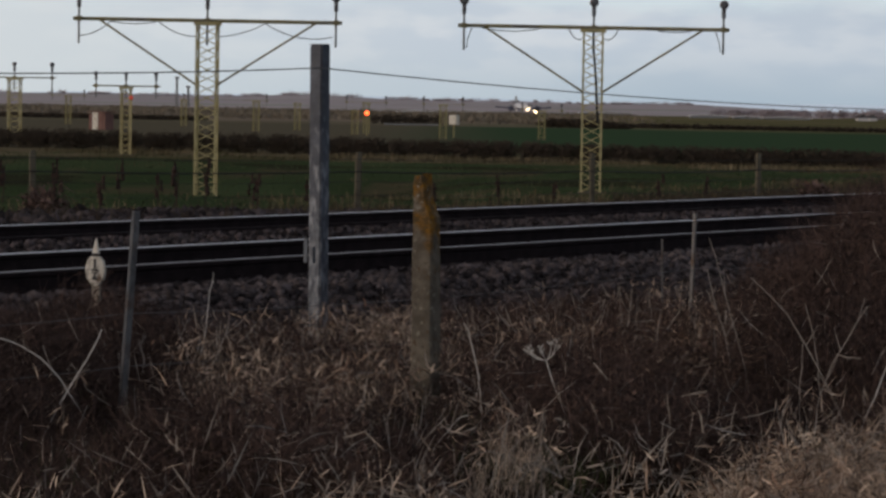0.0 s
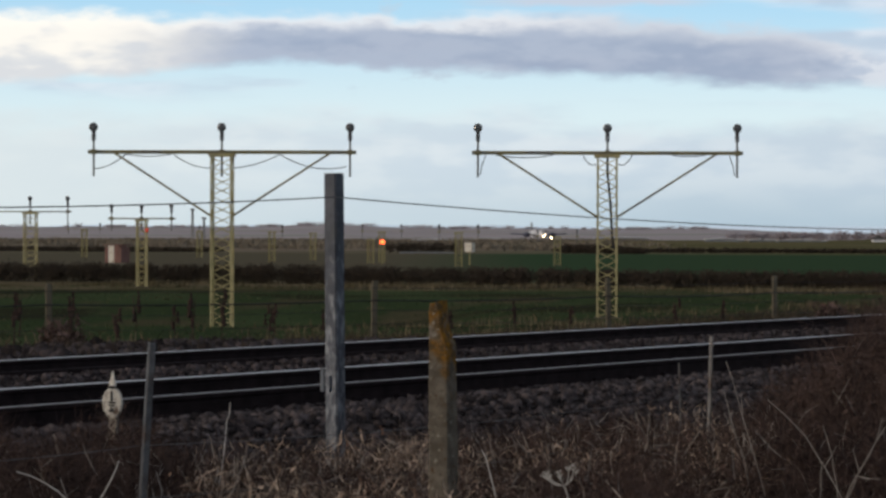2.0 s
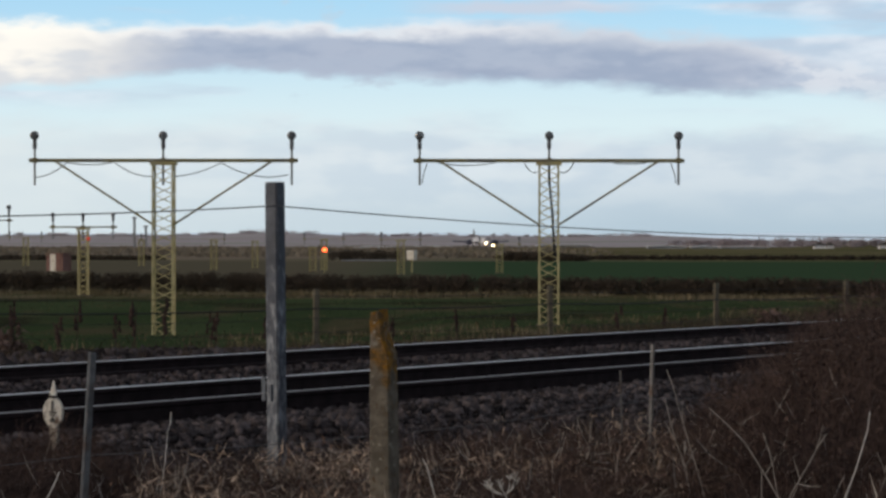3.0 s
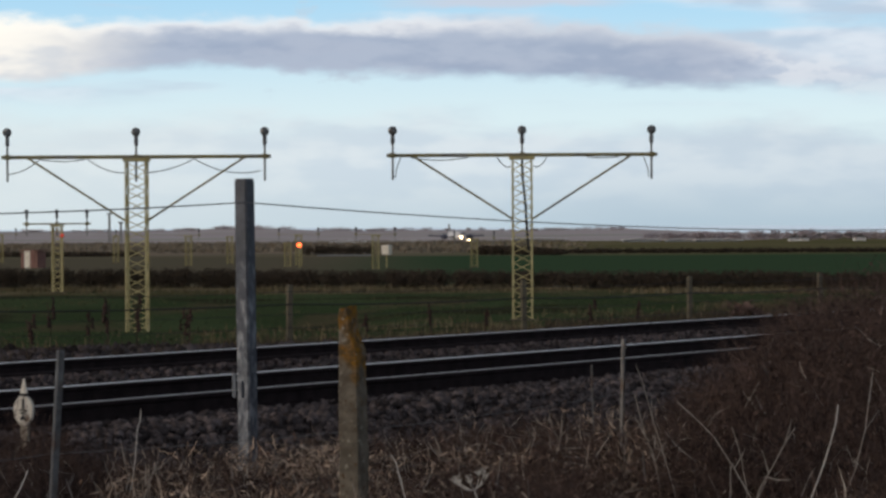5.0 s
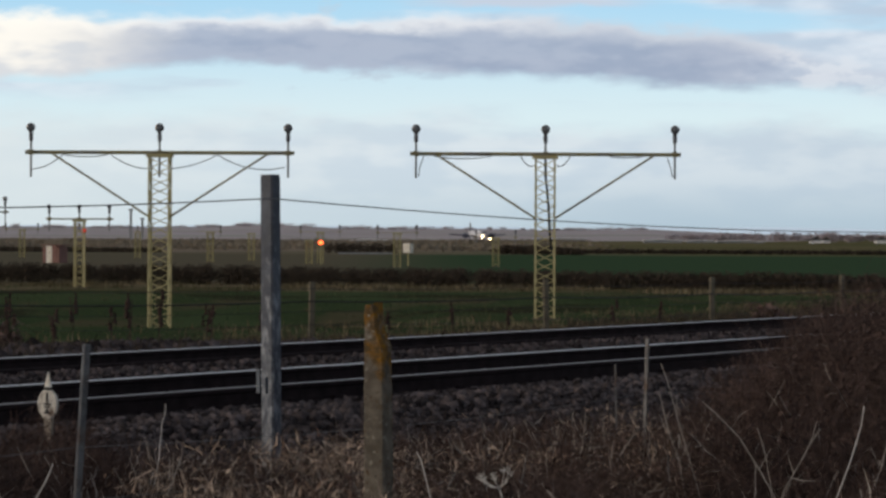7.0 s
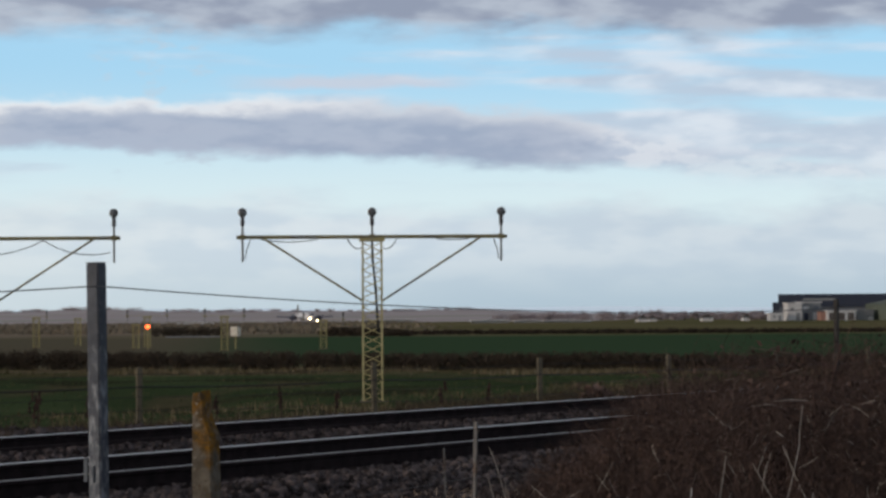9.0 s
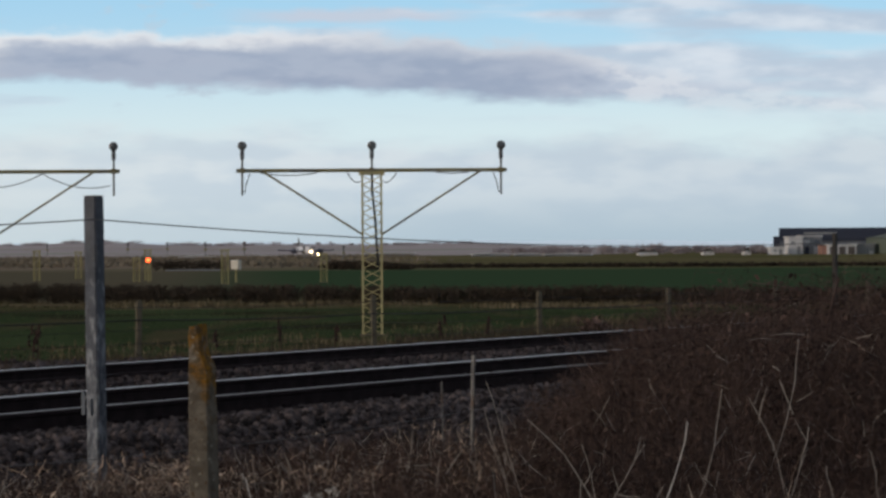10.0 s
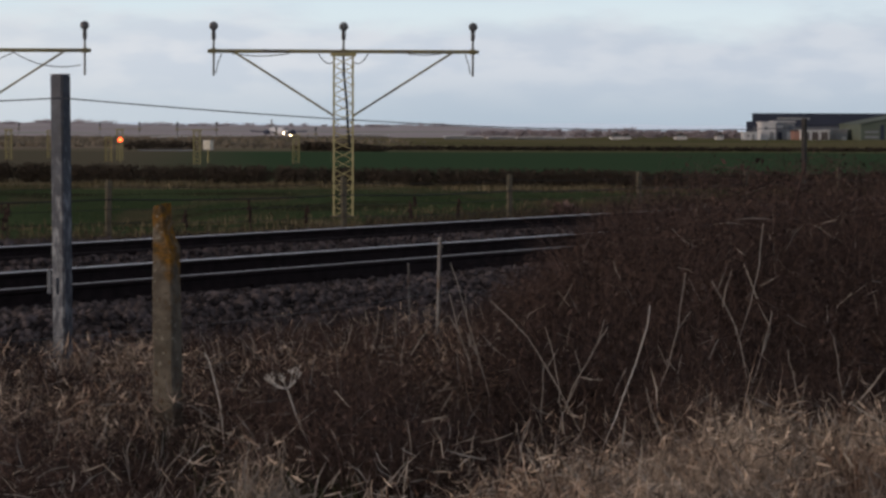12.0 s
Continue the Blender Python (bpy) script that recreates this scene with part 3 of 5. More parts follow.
        if cable:
            bm = bmesh.new()
            add_line(bm, [(0.0, -0.1, tall - 0.02), (0.01, -0.12, tall - 0.4), (0.06, -0.1, tall - 0.9), (0.08, -0.08, tall - 1.3), (0.12, -0.05, tall - 1.8)], 0.022, 6)
            part("conduit", bm, M_CABLE, mast)
            for sx in (-1, 1):
                bm = bmesh.new()
                add_line(bm, [(sx * half, -0.1, tall - 0.30), (sx * (half - 0.05), -0.12, tall - 0.36), (sx * (half - 0.07), -0.1, tall - 0.2), (sx * (half - 0.14), -0.1, tall + 0.0)], 0.009, 5)
                part("pigtail", bm, M_CABLE, mast)
    return mast


big = "yellow lattice mast with crossbar carrying three approach lamps"
approach_mast(-4.67, 61.9, 2.97 - float(rise(-4.67, 61.9)), 2.34, 0.38, (-2.34, 0, 2.34), big)
approach_mast(2.36, 61.9, 2.97 - float(rise(2.36, 61.9)), 2.36, 0.36, (-2.36, 0, 2.36), big + ", black conduit inside", cable=True)
mid = "smaller yellow lattice mast with three lamps in green field"
approach_mast(-13.8, 104.5, 2.10, 1.16, 0.38, (-1.16, 0, 1.16), mid, brace=0, fine=False, lamp=0.9)
red_mast = approach_mast(-9.30, 93.8, 1.86, 0.83, 0.27, (-0.83, 0, 0.83), "yellow lattice mast with three lamps and small red lamp", brace=0, fine=False, lamp=0.75)
bm = bmesh.new()
add_lathe(bm, [(0.03, 1.54), (0.05, 1.56), (0.055, 1.60), (0.03, 1.64)], 10, pose(0.15, -0.14, 0))
part("red_lamp", bm, M_REDLENS, red_mast, "small red lamp")
bm = bmesh.new()
add_box(bm, (0.06, 0.12, 0.03), (0.15, -0.10, 1.53))
part("bracket", bm, M_BAR, red_mast)
low = "low yellow lattice mast with dark lamps beyond the hedge"
for x, y, tall, half, spots in ((-10.2, 168, 1.50, 0.5, (0.52,)), (-8.6, 177, 1.45, 0.2, ()), (-5.05, 160, 1.15, 0.2, ()), (-4.69, 166, 1.52, 0.96, (-0.96, 0.96)), (-0.83, 148, 1.50, 0.85, (-0.85, 0.85)), (3.64, 155, 1.3, 0.9, (-0.9, 0.9)), (-22.3, 192, 1.6, 0.9, (-0.9, 0.9)), (-15.6, 190, 1.5, 0.2, (0,))):
    approach_mast(x, y, tall, half, 0.30, spots, low, brace=0, fine=False, lamp=0.62, paint=M_LOWMAST)


def beacon():
    b = empty("obstruction_light", pose(-4.5, 160, 0), "glowing red lamp on a low yellow post in the field", "beacon light")
    bm = bmesh.new()
    add_rod(bm, (0, 0, 0), (0, 0, 0.92), 0.035, 8)
    part("post", bm, M_LOWMAST, b)
    bm = bmesh.new()
    add_lathe(bm, [(0.09, 0.92), (0.10, 0.96), (0.06, 0.97)], 12)
    part("collar", bm, M_DARKMETAL, b)
    bm = bmesh.new()
    add_lathe(bm, [(0.07, 0.97), (0.10, 1.01), (0.11, 1.07), (0.08, 1.13), (0.02, 1.15)], 14)
    part("lens", bm, M_RED_ON, b, "lit red dome")


beacon()


def white_box():
    b = empty("equipment_cabinet", pose(-0.37, 158, 0, 0, 0, -35), "small white equipment cabinet on a yellow post", "cabinet")
    bm = bmesh.new()
    add_rod(bm, (0, 0, 0), (0, 0, 0.62), 0.035, 8)
    part("post", bm, M_LOWMAST, b)
    bm = bmesh.new()
    add_box(bm, (0.44, 0.25, 0.44), (0, 0, 0.82), bevel=0.02)
    body = part("body", bm, M_WHITE, b)
    bm = bmesh.new()
    add_box(bm, (0.38, 0.02, 0.38), (0, -0.13, 0.82), bevel=0.006)
    part("door", bm, M_WHITE, body)


white_box()


def marker_hut():
    b = empty("marker_hut", pose(-17.6, 165, 0, 0, 0, -30), "small red and white striped equipment hut in field", "hut")
    for k, (x, w, mt) in enumerate(((-0.34, 0.20, M_REDP), (-0.06, 0.34, M_WHITE), (0.25, 0.26, M_REDP), (0.47, 0.15, M_REDP))):
        bm = bmesh.new()
        add_box(bm, (w, 0.7, 0.86 - (0.1 if k in (0, 3) else 0)), (x, 0, 0.43 - (0.05 if k in (0, 3) else 0)), bevel=0.01)
        part("panel", bm, mt, b)
    bm = bmesh.new()
    add_box(bm, (1.1, 0.8, 0.05), (0.08, 0, 0.86), bevel=0.01)
    part("roof", bm, M_REDP, b)


marker_hut()


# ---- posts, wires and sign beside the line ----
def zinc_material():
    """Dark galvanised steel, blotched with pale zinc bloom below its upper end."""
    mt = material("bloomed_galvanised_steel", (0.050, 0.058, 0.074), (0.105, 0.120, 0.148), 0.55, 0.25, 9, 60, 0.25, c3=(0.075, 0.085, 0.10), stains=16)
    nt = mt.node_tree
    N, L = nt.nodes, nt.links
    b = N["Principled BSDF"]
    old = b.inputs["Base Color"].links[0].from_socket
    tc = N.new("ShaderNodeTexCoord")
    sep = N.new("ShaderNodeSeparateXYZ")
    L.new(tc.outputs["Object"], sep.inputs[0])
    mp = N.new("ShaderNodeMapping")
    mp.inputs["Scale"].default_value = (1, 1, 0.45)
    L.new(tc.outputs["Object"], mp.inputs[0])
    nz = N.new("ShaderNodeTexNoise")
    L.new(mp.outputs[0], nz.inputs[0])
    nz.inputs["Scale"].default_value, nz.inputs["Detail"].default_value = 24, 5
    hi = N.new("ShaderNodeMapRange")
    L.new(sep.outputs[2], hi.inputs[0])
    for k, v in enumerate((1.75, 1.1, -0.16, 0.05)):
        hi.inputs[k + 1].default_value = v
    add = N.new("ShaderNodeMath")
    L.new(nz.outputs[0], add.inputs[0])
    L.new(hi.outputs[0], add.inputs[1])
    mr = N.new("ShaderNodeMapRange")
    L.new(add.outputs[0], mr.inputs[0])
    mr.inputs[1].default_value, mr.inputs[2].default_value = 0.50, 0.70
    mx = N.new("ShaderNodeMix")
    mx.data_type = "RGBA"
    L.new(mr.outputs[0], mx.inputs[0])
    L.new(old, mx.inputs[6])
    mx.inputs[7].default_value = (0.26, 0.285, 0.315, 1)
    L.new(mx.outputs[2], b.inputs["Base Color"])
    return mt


def steel_post():
    p = empty("steel_post", pose(-0.862, 20.7, 0.0, 0, -0.6, -34), "tall square galvanised steel post beside the tracks", "post")
    bm = bmesh.new()
    add_box(bm, (0.092, 0.092, 1.90), (0, 0, 0.992), bevel=0.008)
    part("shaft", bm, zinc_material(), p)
    bm = bmesh.new()
    add_box(bm, (0.094, 0.094, 0.004), (0, 0, 1.944))
    part("cap", bm, M_DARKMETAL, p)
    bm = bmesh.new()
    add_box(bm, (0.03, 0.012, 0.15), (-0.082, -0.02, 0.685), bevel=0.003)
    add_box(bm, (0.03, 0.006, 0.02), (-0.055, -0.02, 0.72))
    part("bracket", bm, M_GALV, p, "small pale bracket plate")
    bm = bmesh.new()
    add_box(bm, (0.008, 0.02, 0.10), (0.0, -0.051, 0.66), bevel=0.003)
    part("tie", bm, M_GALV, p)


steel_post()


def lichen_post():
    mt = bpy.data.materials.new("concrete_with_lichen")
    mt.use_nodes = True
    nt = mt.node_tree
    N, L = nt.nodes, nt.links
    b = N["Principled BSDF"]
    b.inputs["Roughness"].default_value, b.inputs["Specular IOR Level"].default_value = 0.95, 0.1
    tc = N.new("ShaderNodeTexCoord")
    sep = N.new("ShaderNodeSeparateXYZ")
    L.new(tc.outputs["Object"], sep.inputs[0])

    def nz(s, d=5):
        n = N.new("ShaderNodeTexNoise")
        L.new(tc.outputs["Object"], n.inputs[0])
        n.inputs["Scale"].default_value, n.inputs["Detail"].default_value = s, d
        return n.outputs[0]

    def mr(v, lo, hi, a=0.0, c=1.0):
        n = N.new("ShaderNodeMapRange")
        L.new(v, n.inputs[0])
        for k, q in enumerate((lo, hi, a, c)):
            n.inputs[k + 1].default_value = q
        return n.outputs[0]

    def mixc(f, a, c):
        n = N.new("ShaderNodeMix")
        n.data_type = "RGBA"
        L.new(f, n.inputs[0])
        for k, v in ((6, a), (7, c)):
            if isinstance(v, tuple):
                n.inputs[k].default_value = (*v, 1)
            else:
                L.new(v, n.inputs[k])
        return n.outputs[2]

    conc = mixc(mr(nz(14), 0.35, 0.65), (0.105, 0.092, 0.072), (0.20, 0.175, 0.14))
    conc = mixc(mr(nz(60), 0.60, 0.72), conc, (0.09, 0.085, 0.07))
    lich = mixc(mr(nz(30), 0.42, 0.60), (0.25, 0.125, 0.020), (0.105, 0.072, 0.036))
    h = N.new("ShaderNodeMath")
    h.operation = "MULTIPLY_ADD"
    L.new(nz(15), h.inputs[0])
    h.inputs[1].default_value = 1.25
    L.new(sep.outputs[2], h.inputs[2])
    side = N.new("ShaderNodeMath")
    side.operation = "MULTIPLY_ADD"
    L.new(sep.outputs[0], side.inputs[0])
    side.inputs[1].default_value = 2.2
    L.new(h.outputs[0], side.inputs[2])
    col = mixc(mr(side.outputs[0], 1.60, 1.80), conc, lich)
    col = mixc(mr(nz(42), 0.60, 0.68), col, (0.11, 0.075, 0.045))
    col = mixc(mr(nz(33), 0.62, 0.70), col, (0.30, 0.28, 0.23))
    L.new(col, b.inputs["Base Color"])
    bp = N.new("ShaderNodeBump")
    bp.inputs["Strength"].default_value, bp.inputs["Distance"].default_value = 0.7, 0.006
    L.new(nz(70), bp.inputs["Height"])
    L.new(bp.outputs[0], b.inputs["Normal"])
    bm = bmesh.new()
    rings = []
    rng = np.random.default_rng(8)
    for i in range(27):
        z = 0.03 + 1.235 * i / 26
        w = 0.057 - 0.008 * i / 26
        c = 0.010
        cut = w if i < 23 else w * (0.55, 0.30, 0.26, 0.22)[i - 23]
        if i == 26:
            c = 0.020
        ring = [(-w, -w + c), (-w + c, -w), (cut - c, -w), (cut, -w + c), (cut, w - c), (cut - c, w), (-w + c, w), (-w, w - c)]
        rings.append([bm.verts.new((a + rng.uniform(-0.002, 0.002), e + rng.uniform(-0.002, 0.002), z + (0.016 * (0.5 + a / 0.1) + rng.uniform(-0.006, 0.006) if i == 26 else 0))) for a, e in ring])
    for a, e in zip(rings, rings[1:]):
        for k in range(8):
            bm.faces.new((a[k], a[(k + 1) % 8], e[(k + 1) % 8], e[k]))
    bm.faces.new(rings[0][::-1])
    bm.faces.new(rings[-1])
    p = part("concrete_post", bm, mt)
    p.matrix_world = pose(-0.150, 15.6, 0.0, 0, -0.6, -24)
    tagged(p, "weathered concrete fence post capped with orange lichen", "post")


lichen_post()


def angle_post(x, y, top, tall, flange, lean, turn, label):
    bm = bmesh.new()
    add_box(bm, (flange, 0.005, tall), (flange / 2, 0, tall / 2))
    add_box(bm, (0.005, flange, tall), (0, flange / 2 + 0.0025, tall / 2))
    for i in range(4):
        add_rod(bm, (flange * 0.5, -0.012, tall - 0.06 - 0.2 * i), (flange * 0.5, 0.012, tall - 0.06 - 0.2 * i), 0.005, 6)
    p = part("angle_iron_post", bm, M_IRON)
    p.matrix_world = pose(x, y, top - tall, 0, lean, turn)
    tagged(p, label, "post", "angle iron posts")


angle_post(-1.537, 15.3, 1.09, 1.06, 0.025, 3.6, 28, "leaning thin angle iron fence post among dead stems")
angle_post(1.50, 22.0, 0.915, 0.95, 0.017, 3.0, 58, "thin rusty angle iron fence post by brambles")
angle_post(1.40, 23.2, 0.70, 0.76, 0.006, -2.0, 40, "short thin iron stake beside the ballast")


def near_wires():
    for z0, z1 in ((0.62, 0.56), (0.38, 0.34)):
        bm = bmesh.new()
        a, b, c = Vector((-3.0, 14.0, z0 - 0.02)), Vector((-1.52, 15.33, z0)), Vector((1.52, 22.0, z1))
        add_line(bm, sag(a, b, 0.03) + sag(b, c, 0.05)[1:] + sag(c, Vector((4.6, 26.6, z1)), 0.05)[1:], 0.0022, 5)
        w = part("fence_wire", bm, M_IRON)
        tagged(w, "slack rusty fence wire between thin iron posts", "wire", "fence wires")
    bm = bmesh.new()
    top = Vector((-0.87, 20.63, 1.80))
    a = top - ALONG * 7.5 + Vector((0, 0, -0.075))
    b = top + ALONG * 13.5 + Vector((0, 0, -0.16))
    add_line(bm, sag(a, top, 0.055, 12) + sag(top, b, 0.09, 16)[1:], 0.0045, 6)
    w = part("line_wire", bm, M_WIRE)
    tagged(w, "sagging steel wire held by the tall steel post", "wire")
    # the posts that hold its ends
    for p in (a, b):
        bm = bmesh.new()
        add_box(bm, (0.045, 0.045, p.z + 0.06), (0, 0, (p.z + 0.06) / 2), bevel=0.007)
        q = part("steel_post", bm, M_BLACKP)
        q.matrix_world = pose(p.x, p.y, 0.03, 0, 0, -32)
        tagged(q, "slim dark steel post holding the wire", "post")


near_wires()


def quarter_post():
    s = empty("milepost", pose(-2.235, 20.7, -0.022, 2, 1.5, -18), "small white railway milepost with pointed top and dark marks", "milepost")
    bm = bmesh.new()
    add_box(bm, (0.055, 0.03, 0.48), (0, 0.02, 0.24), bevel=0.005)
    part("stem", bm, M_CHIPSTEM, s)
    bm = bmesh.new()
    # pear-shaped plate, thick, rounded at the rim
    outline = []
    for k in range(28):
        a = 6.2832 * k / 28
        r = 0.066 * (1.0 + 0.0 * math.cos(a))
        outline.append((r * math.sin(a), 0.092 * math.cos(a) * (1.0 if math.cos(a) > 0 else 1.05)))
    front = [bm.verts.new((x * 0.94, -0.012, 0.565 + z * 0.96)) for x, z in outline]
    edge = [bm.verts.new((x, -0.006, 0.565 + z)) for x, z in outline]
    back = [bm.verts.new((x, 0.010, 0.565 + z)) for x, z in outline]
    for a, b in ((front, edge), (edge, back)):
        for k in range(28):
            bm.faces.new((a[k], a[(k + 1) % 28], b[(k + 1) % 28], b[k]))
    bm.faces.new(front[::-1])
    bm.faces.new(back)
    plate = part("plate", bm, M_CHIPPED, s)
    bm = bmesh.new()
    add_lathe(bm, [(0.027, 0.662), (0.025, 0.672), (0.004, 0.758)], 10, Matrix.Diagonal((1, 0.5, 1, 1)))
    part("finial", bm, M_WHITE, s)
    bm = bmesh.new()
    add_box(bm, (0.013, 0.004, 0.060), (0.0, -0.0150, 0.605))
    part("mark", bm, M_BLACKP, plate)
    bm = bmesh.new()
    add_box(bm, (0.05, 0.004, 0.012), (0.004, -0.0150, 0.565), (0, 4, 0))
    part("mark", bm, M_BLACKP, plate)
    bm = bmesh.new()
    add_rod(bm, (0.0, -0.0165, 0.518), (0.0, -0.0125, 0.518), 0.024, 3)
    part("mark", bm, M_BLACKP, plate)
    bm = bmesh.new()
    add_box(bm, (0.036, 0.004, 0.010), (0.0, -0.0150, 0.548), (0, 3, 0))
    part("mark", bm, M_BLACKP, plate)
    bm = bmesh.new()
    add_lathe(bm, [(0.026, 0.650), (0.030, 0.655), (0.030, 0.664), (0.026, 0.668)], 12, Matrix.Diagonal((1, 0.6, 1, 1)))
    part("collar", bm, M_BLACKP, s)


quarter_post()


def far_fence():
    f = empty("lineside_fence", Matrix.Identity(4), "concrete post and wire fence beyond the tracks", "fence")
    bm = bmesh.new()
    add_box(bm, (0.080, 0.072, 1.06), (0, 0, 0.43), bevel=0.012)
    bmesh.ops.translate(bm, verts=[v for v in bm.verts if v.co.z > 0.85], vec=(0, 0.01, 0))
    first = None
    spots = [(-9.9, 41.0), (-5.62, 44.4), (-1.47, 48.0), (2.0, 51.7), (4.9, 56.0), (7.6, 60.2), (10.2, 64.6), (12.8, 69.0), (15.4, 73.4), (18.0, 77.8), (20.6, 82.2)]
    for i, (x, y) in enumerate(spots):
        if first is None:
            first = part("post", bm, M_FARCONC, f)
            o = first
        else:
            o = new("post", first.data)
            o.parent = f
        o.matrix_world = pose(x, y, float(rise(x, y)) - 0.1, 0, (i * 37 % 5 - 2) * 0.5, 20)
    for z in (0.25, 0.44, 0.58, 0.76):
        pts = []
        for (x, y), (x2, y2) in zip(spots, spots[1:]):
            pts += sag((x, y - 0.06, z + float(rise(x, y))), (x2, y2 - 0.06, z + float(rise(x2, y2))), 0.03, 5)[:-1]
        bm = bmesh.new()
        add_line(bm, pts, 0.010 if z == 0.58 else 0.004, 4)
        part("wire", bm, M_CABLE, f)


far_fence()


# ---- distance ----
def strip(name, fn, x0, x1, nx, mat, label, category, kind="structure"):
    """A hillside swept across the view: fn(x) gives (y near, z near, y top, z top)."""
    V, Q = [], []
    for i in range(nx + 1):
        x = x0 + (x1 - x0) * i / nx
        yn, zn, yt, zt = fn(x)
        V += [(x * yn / yt, yn, zn), (x * (yn + yt) / 2 / yt, (yn + yt) / 2, zn + (zt - zn) * 0.62), (x, yt, zt), (x * 1.15, yt * 1.15, zn - 2)]
    for i in range(nx):
        a = i * 4
        for k in range(3):
            Q.append((a + k, a + k + 4, a + k + 5, a + k + 1))
    ob = arrays(name, np.array(V, float), np.array(Q), mat)
    return tagged(ob, label, category, kind=kind)


def n1(x, seed=0.0):
    return noise.noise(Vector((x, seed, 0.3)))


def brown_ridge(x):
    px = x / 2500
    h = 4.6 + 0.9 * n1(x * 0.012) + 0.7 * n1(x * 0.05, 4) + 1.6 * math.exp(-((px + 0.045) / 0.02) ** 2)
    h *= float(1 - smooth(px, 0.062, 0.125))
    return 950, -1.05, 2500, h - 1.0


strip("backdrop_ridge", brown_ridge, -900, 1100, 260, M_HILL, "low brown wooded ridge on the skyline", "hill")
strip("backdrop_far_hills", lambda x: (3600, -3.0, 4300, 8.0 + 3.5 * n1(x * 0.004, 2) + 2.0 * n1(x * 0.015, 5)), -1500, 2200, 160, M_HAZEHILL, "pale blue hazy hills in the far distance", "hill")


def fuzz(name, clumps, mat, label, category, seed, per=260, leaf=0.25, kind="stuff"):
    """Twiggy masses: many small blades thrown round the clumps (x, y, z, rx, ry, rz)."""
    rng = np.random.default_rng(seed)
    V, Q = [], []
    k = 0
    for (x, y, z, rx, ry, rz) in clumps:
        n = per
        p = rng.normal(0, 1, (n, 3))
        p /= np.linalg.norm(p, axis=1)[:, None]
        p *= (rng.random((n, 1)) ** 0.45) * rng.uniform(0.75, 1.12, (n, 1))
        c = p * np.array([rx, ry, rz]) + np.array([x, y, z])
        d = rng.normal(0, 1, (n, 3))
        d[:, 2] += 0.7
        d /= np.linalg.norm(d, axis=1)[:, None]
        e = np.cross(d, rng.normal(0, 1, (n, 3)))
        e /= np.linalg.norm(e, axis=1)[:, None]
        s = leaf * rng.uniform(0.5, 1.4, (n, 1))
        q = np.stack([c - e * s * 0.35, c + e * s * 0.35, c + d * s + e * s * 0.15, c + d * s - e * s * 0.15], 1)
        V.append(q.reshape(-1, 3))
        Q.append(np.arange(k, k + 4 * n).reshape(-1, 4))
        k += 4 * n
    ob = arrays(name, np.concatenate(V), np.concatenate(Q), mat)
    return tagged(ob, label, category, kind=kind)


def hedge(name, a, b, h0, h1, deep, step, label, seed, leaf, per):
    rng = np.random.default_rng(seed)
    a, b = np.array(a, float), np.array(b, float)
    n = int(np.linalg.norm(b - a) / step)
    cl = []
    for i in range(n):
        t = i / n
        p = a + (b - a) * t
        h = (h0 + (h1 - h0) * t) * (0.95 + 0.08 * n1(i * 0.13, seed) + rng.uniform(-0.03, 0.03))
        z = float(rise(p[0], p[1]))
        cl.append((p[0] + rng.uniform(-0.3, 0.3) * step, p[1], z + h * 0.45, step * 0.9, deep, h * 0.55))
    fuzz(name, cl, M_HEDGE, label, "hedge", seed, per, leaf)


hedge("hedgerow", (-26, 109.5), (28, 86), 0.70, 0.46, 0.5, 0.45, "long dark leafless hedge across the field", 21, 0.045, 1700)
hedge("hedgerow", (-6.2, 243), (-1.4, 243), 0.80, 0.78, 0.5, 0.5, "short brown hedge behind a pale kerb", 26, 0.10, 320)
hedge("hedgerow", (-60, 255), (-18, 245), 0.40, 0.3, 0.8, 1.0, "dark distant hedge at a field edge", 22, 0.16, 300)
hedge("hedgerow", (6, 252), (60, 246), 0.36, 0.26, 0.6, 0.8, "low dark hedge between green fields", 23, 0.14, 220)
hedge("hedgerow", (6.5, 240), (12, 236), 0.75, 0.4, 0.8, 0.6, "dark scrub mound at a field corner", 25, 0.14, 400)


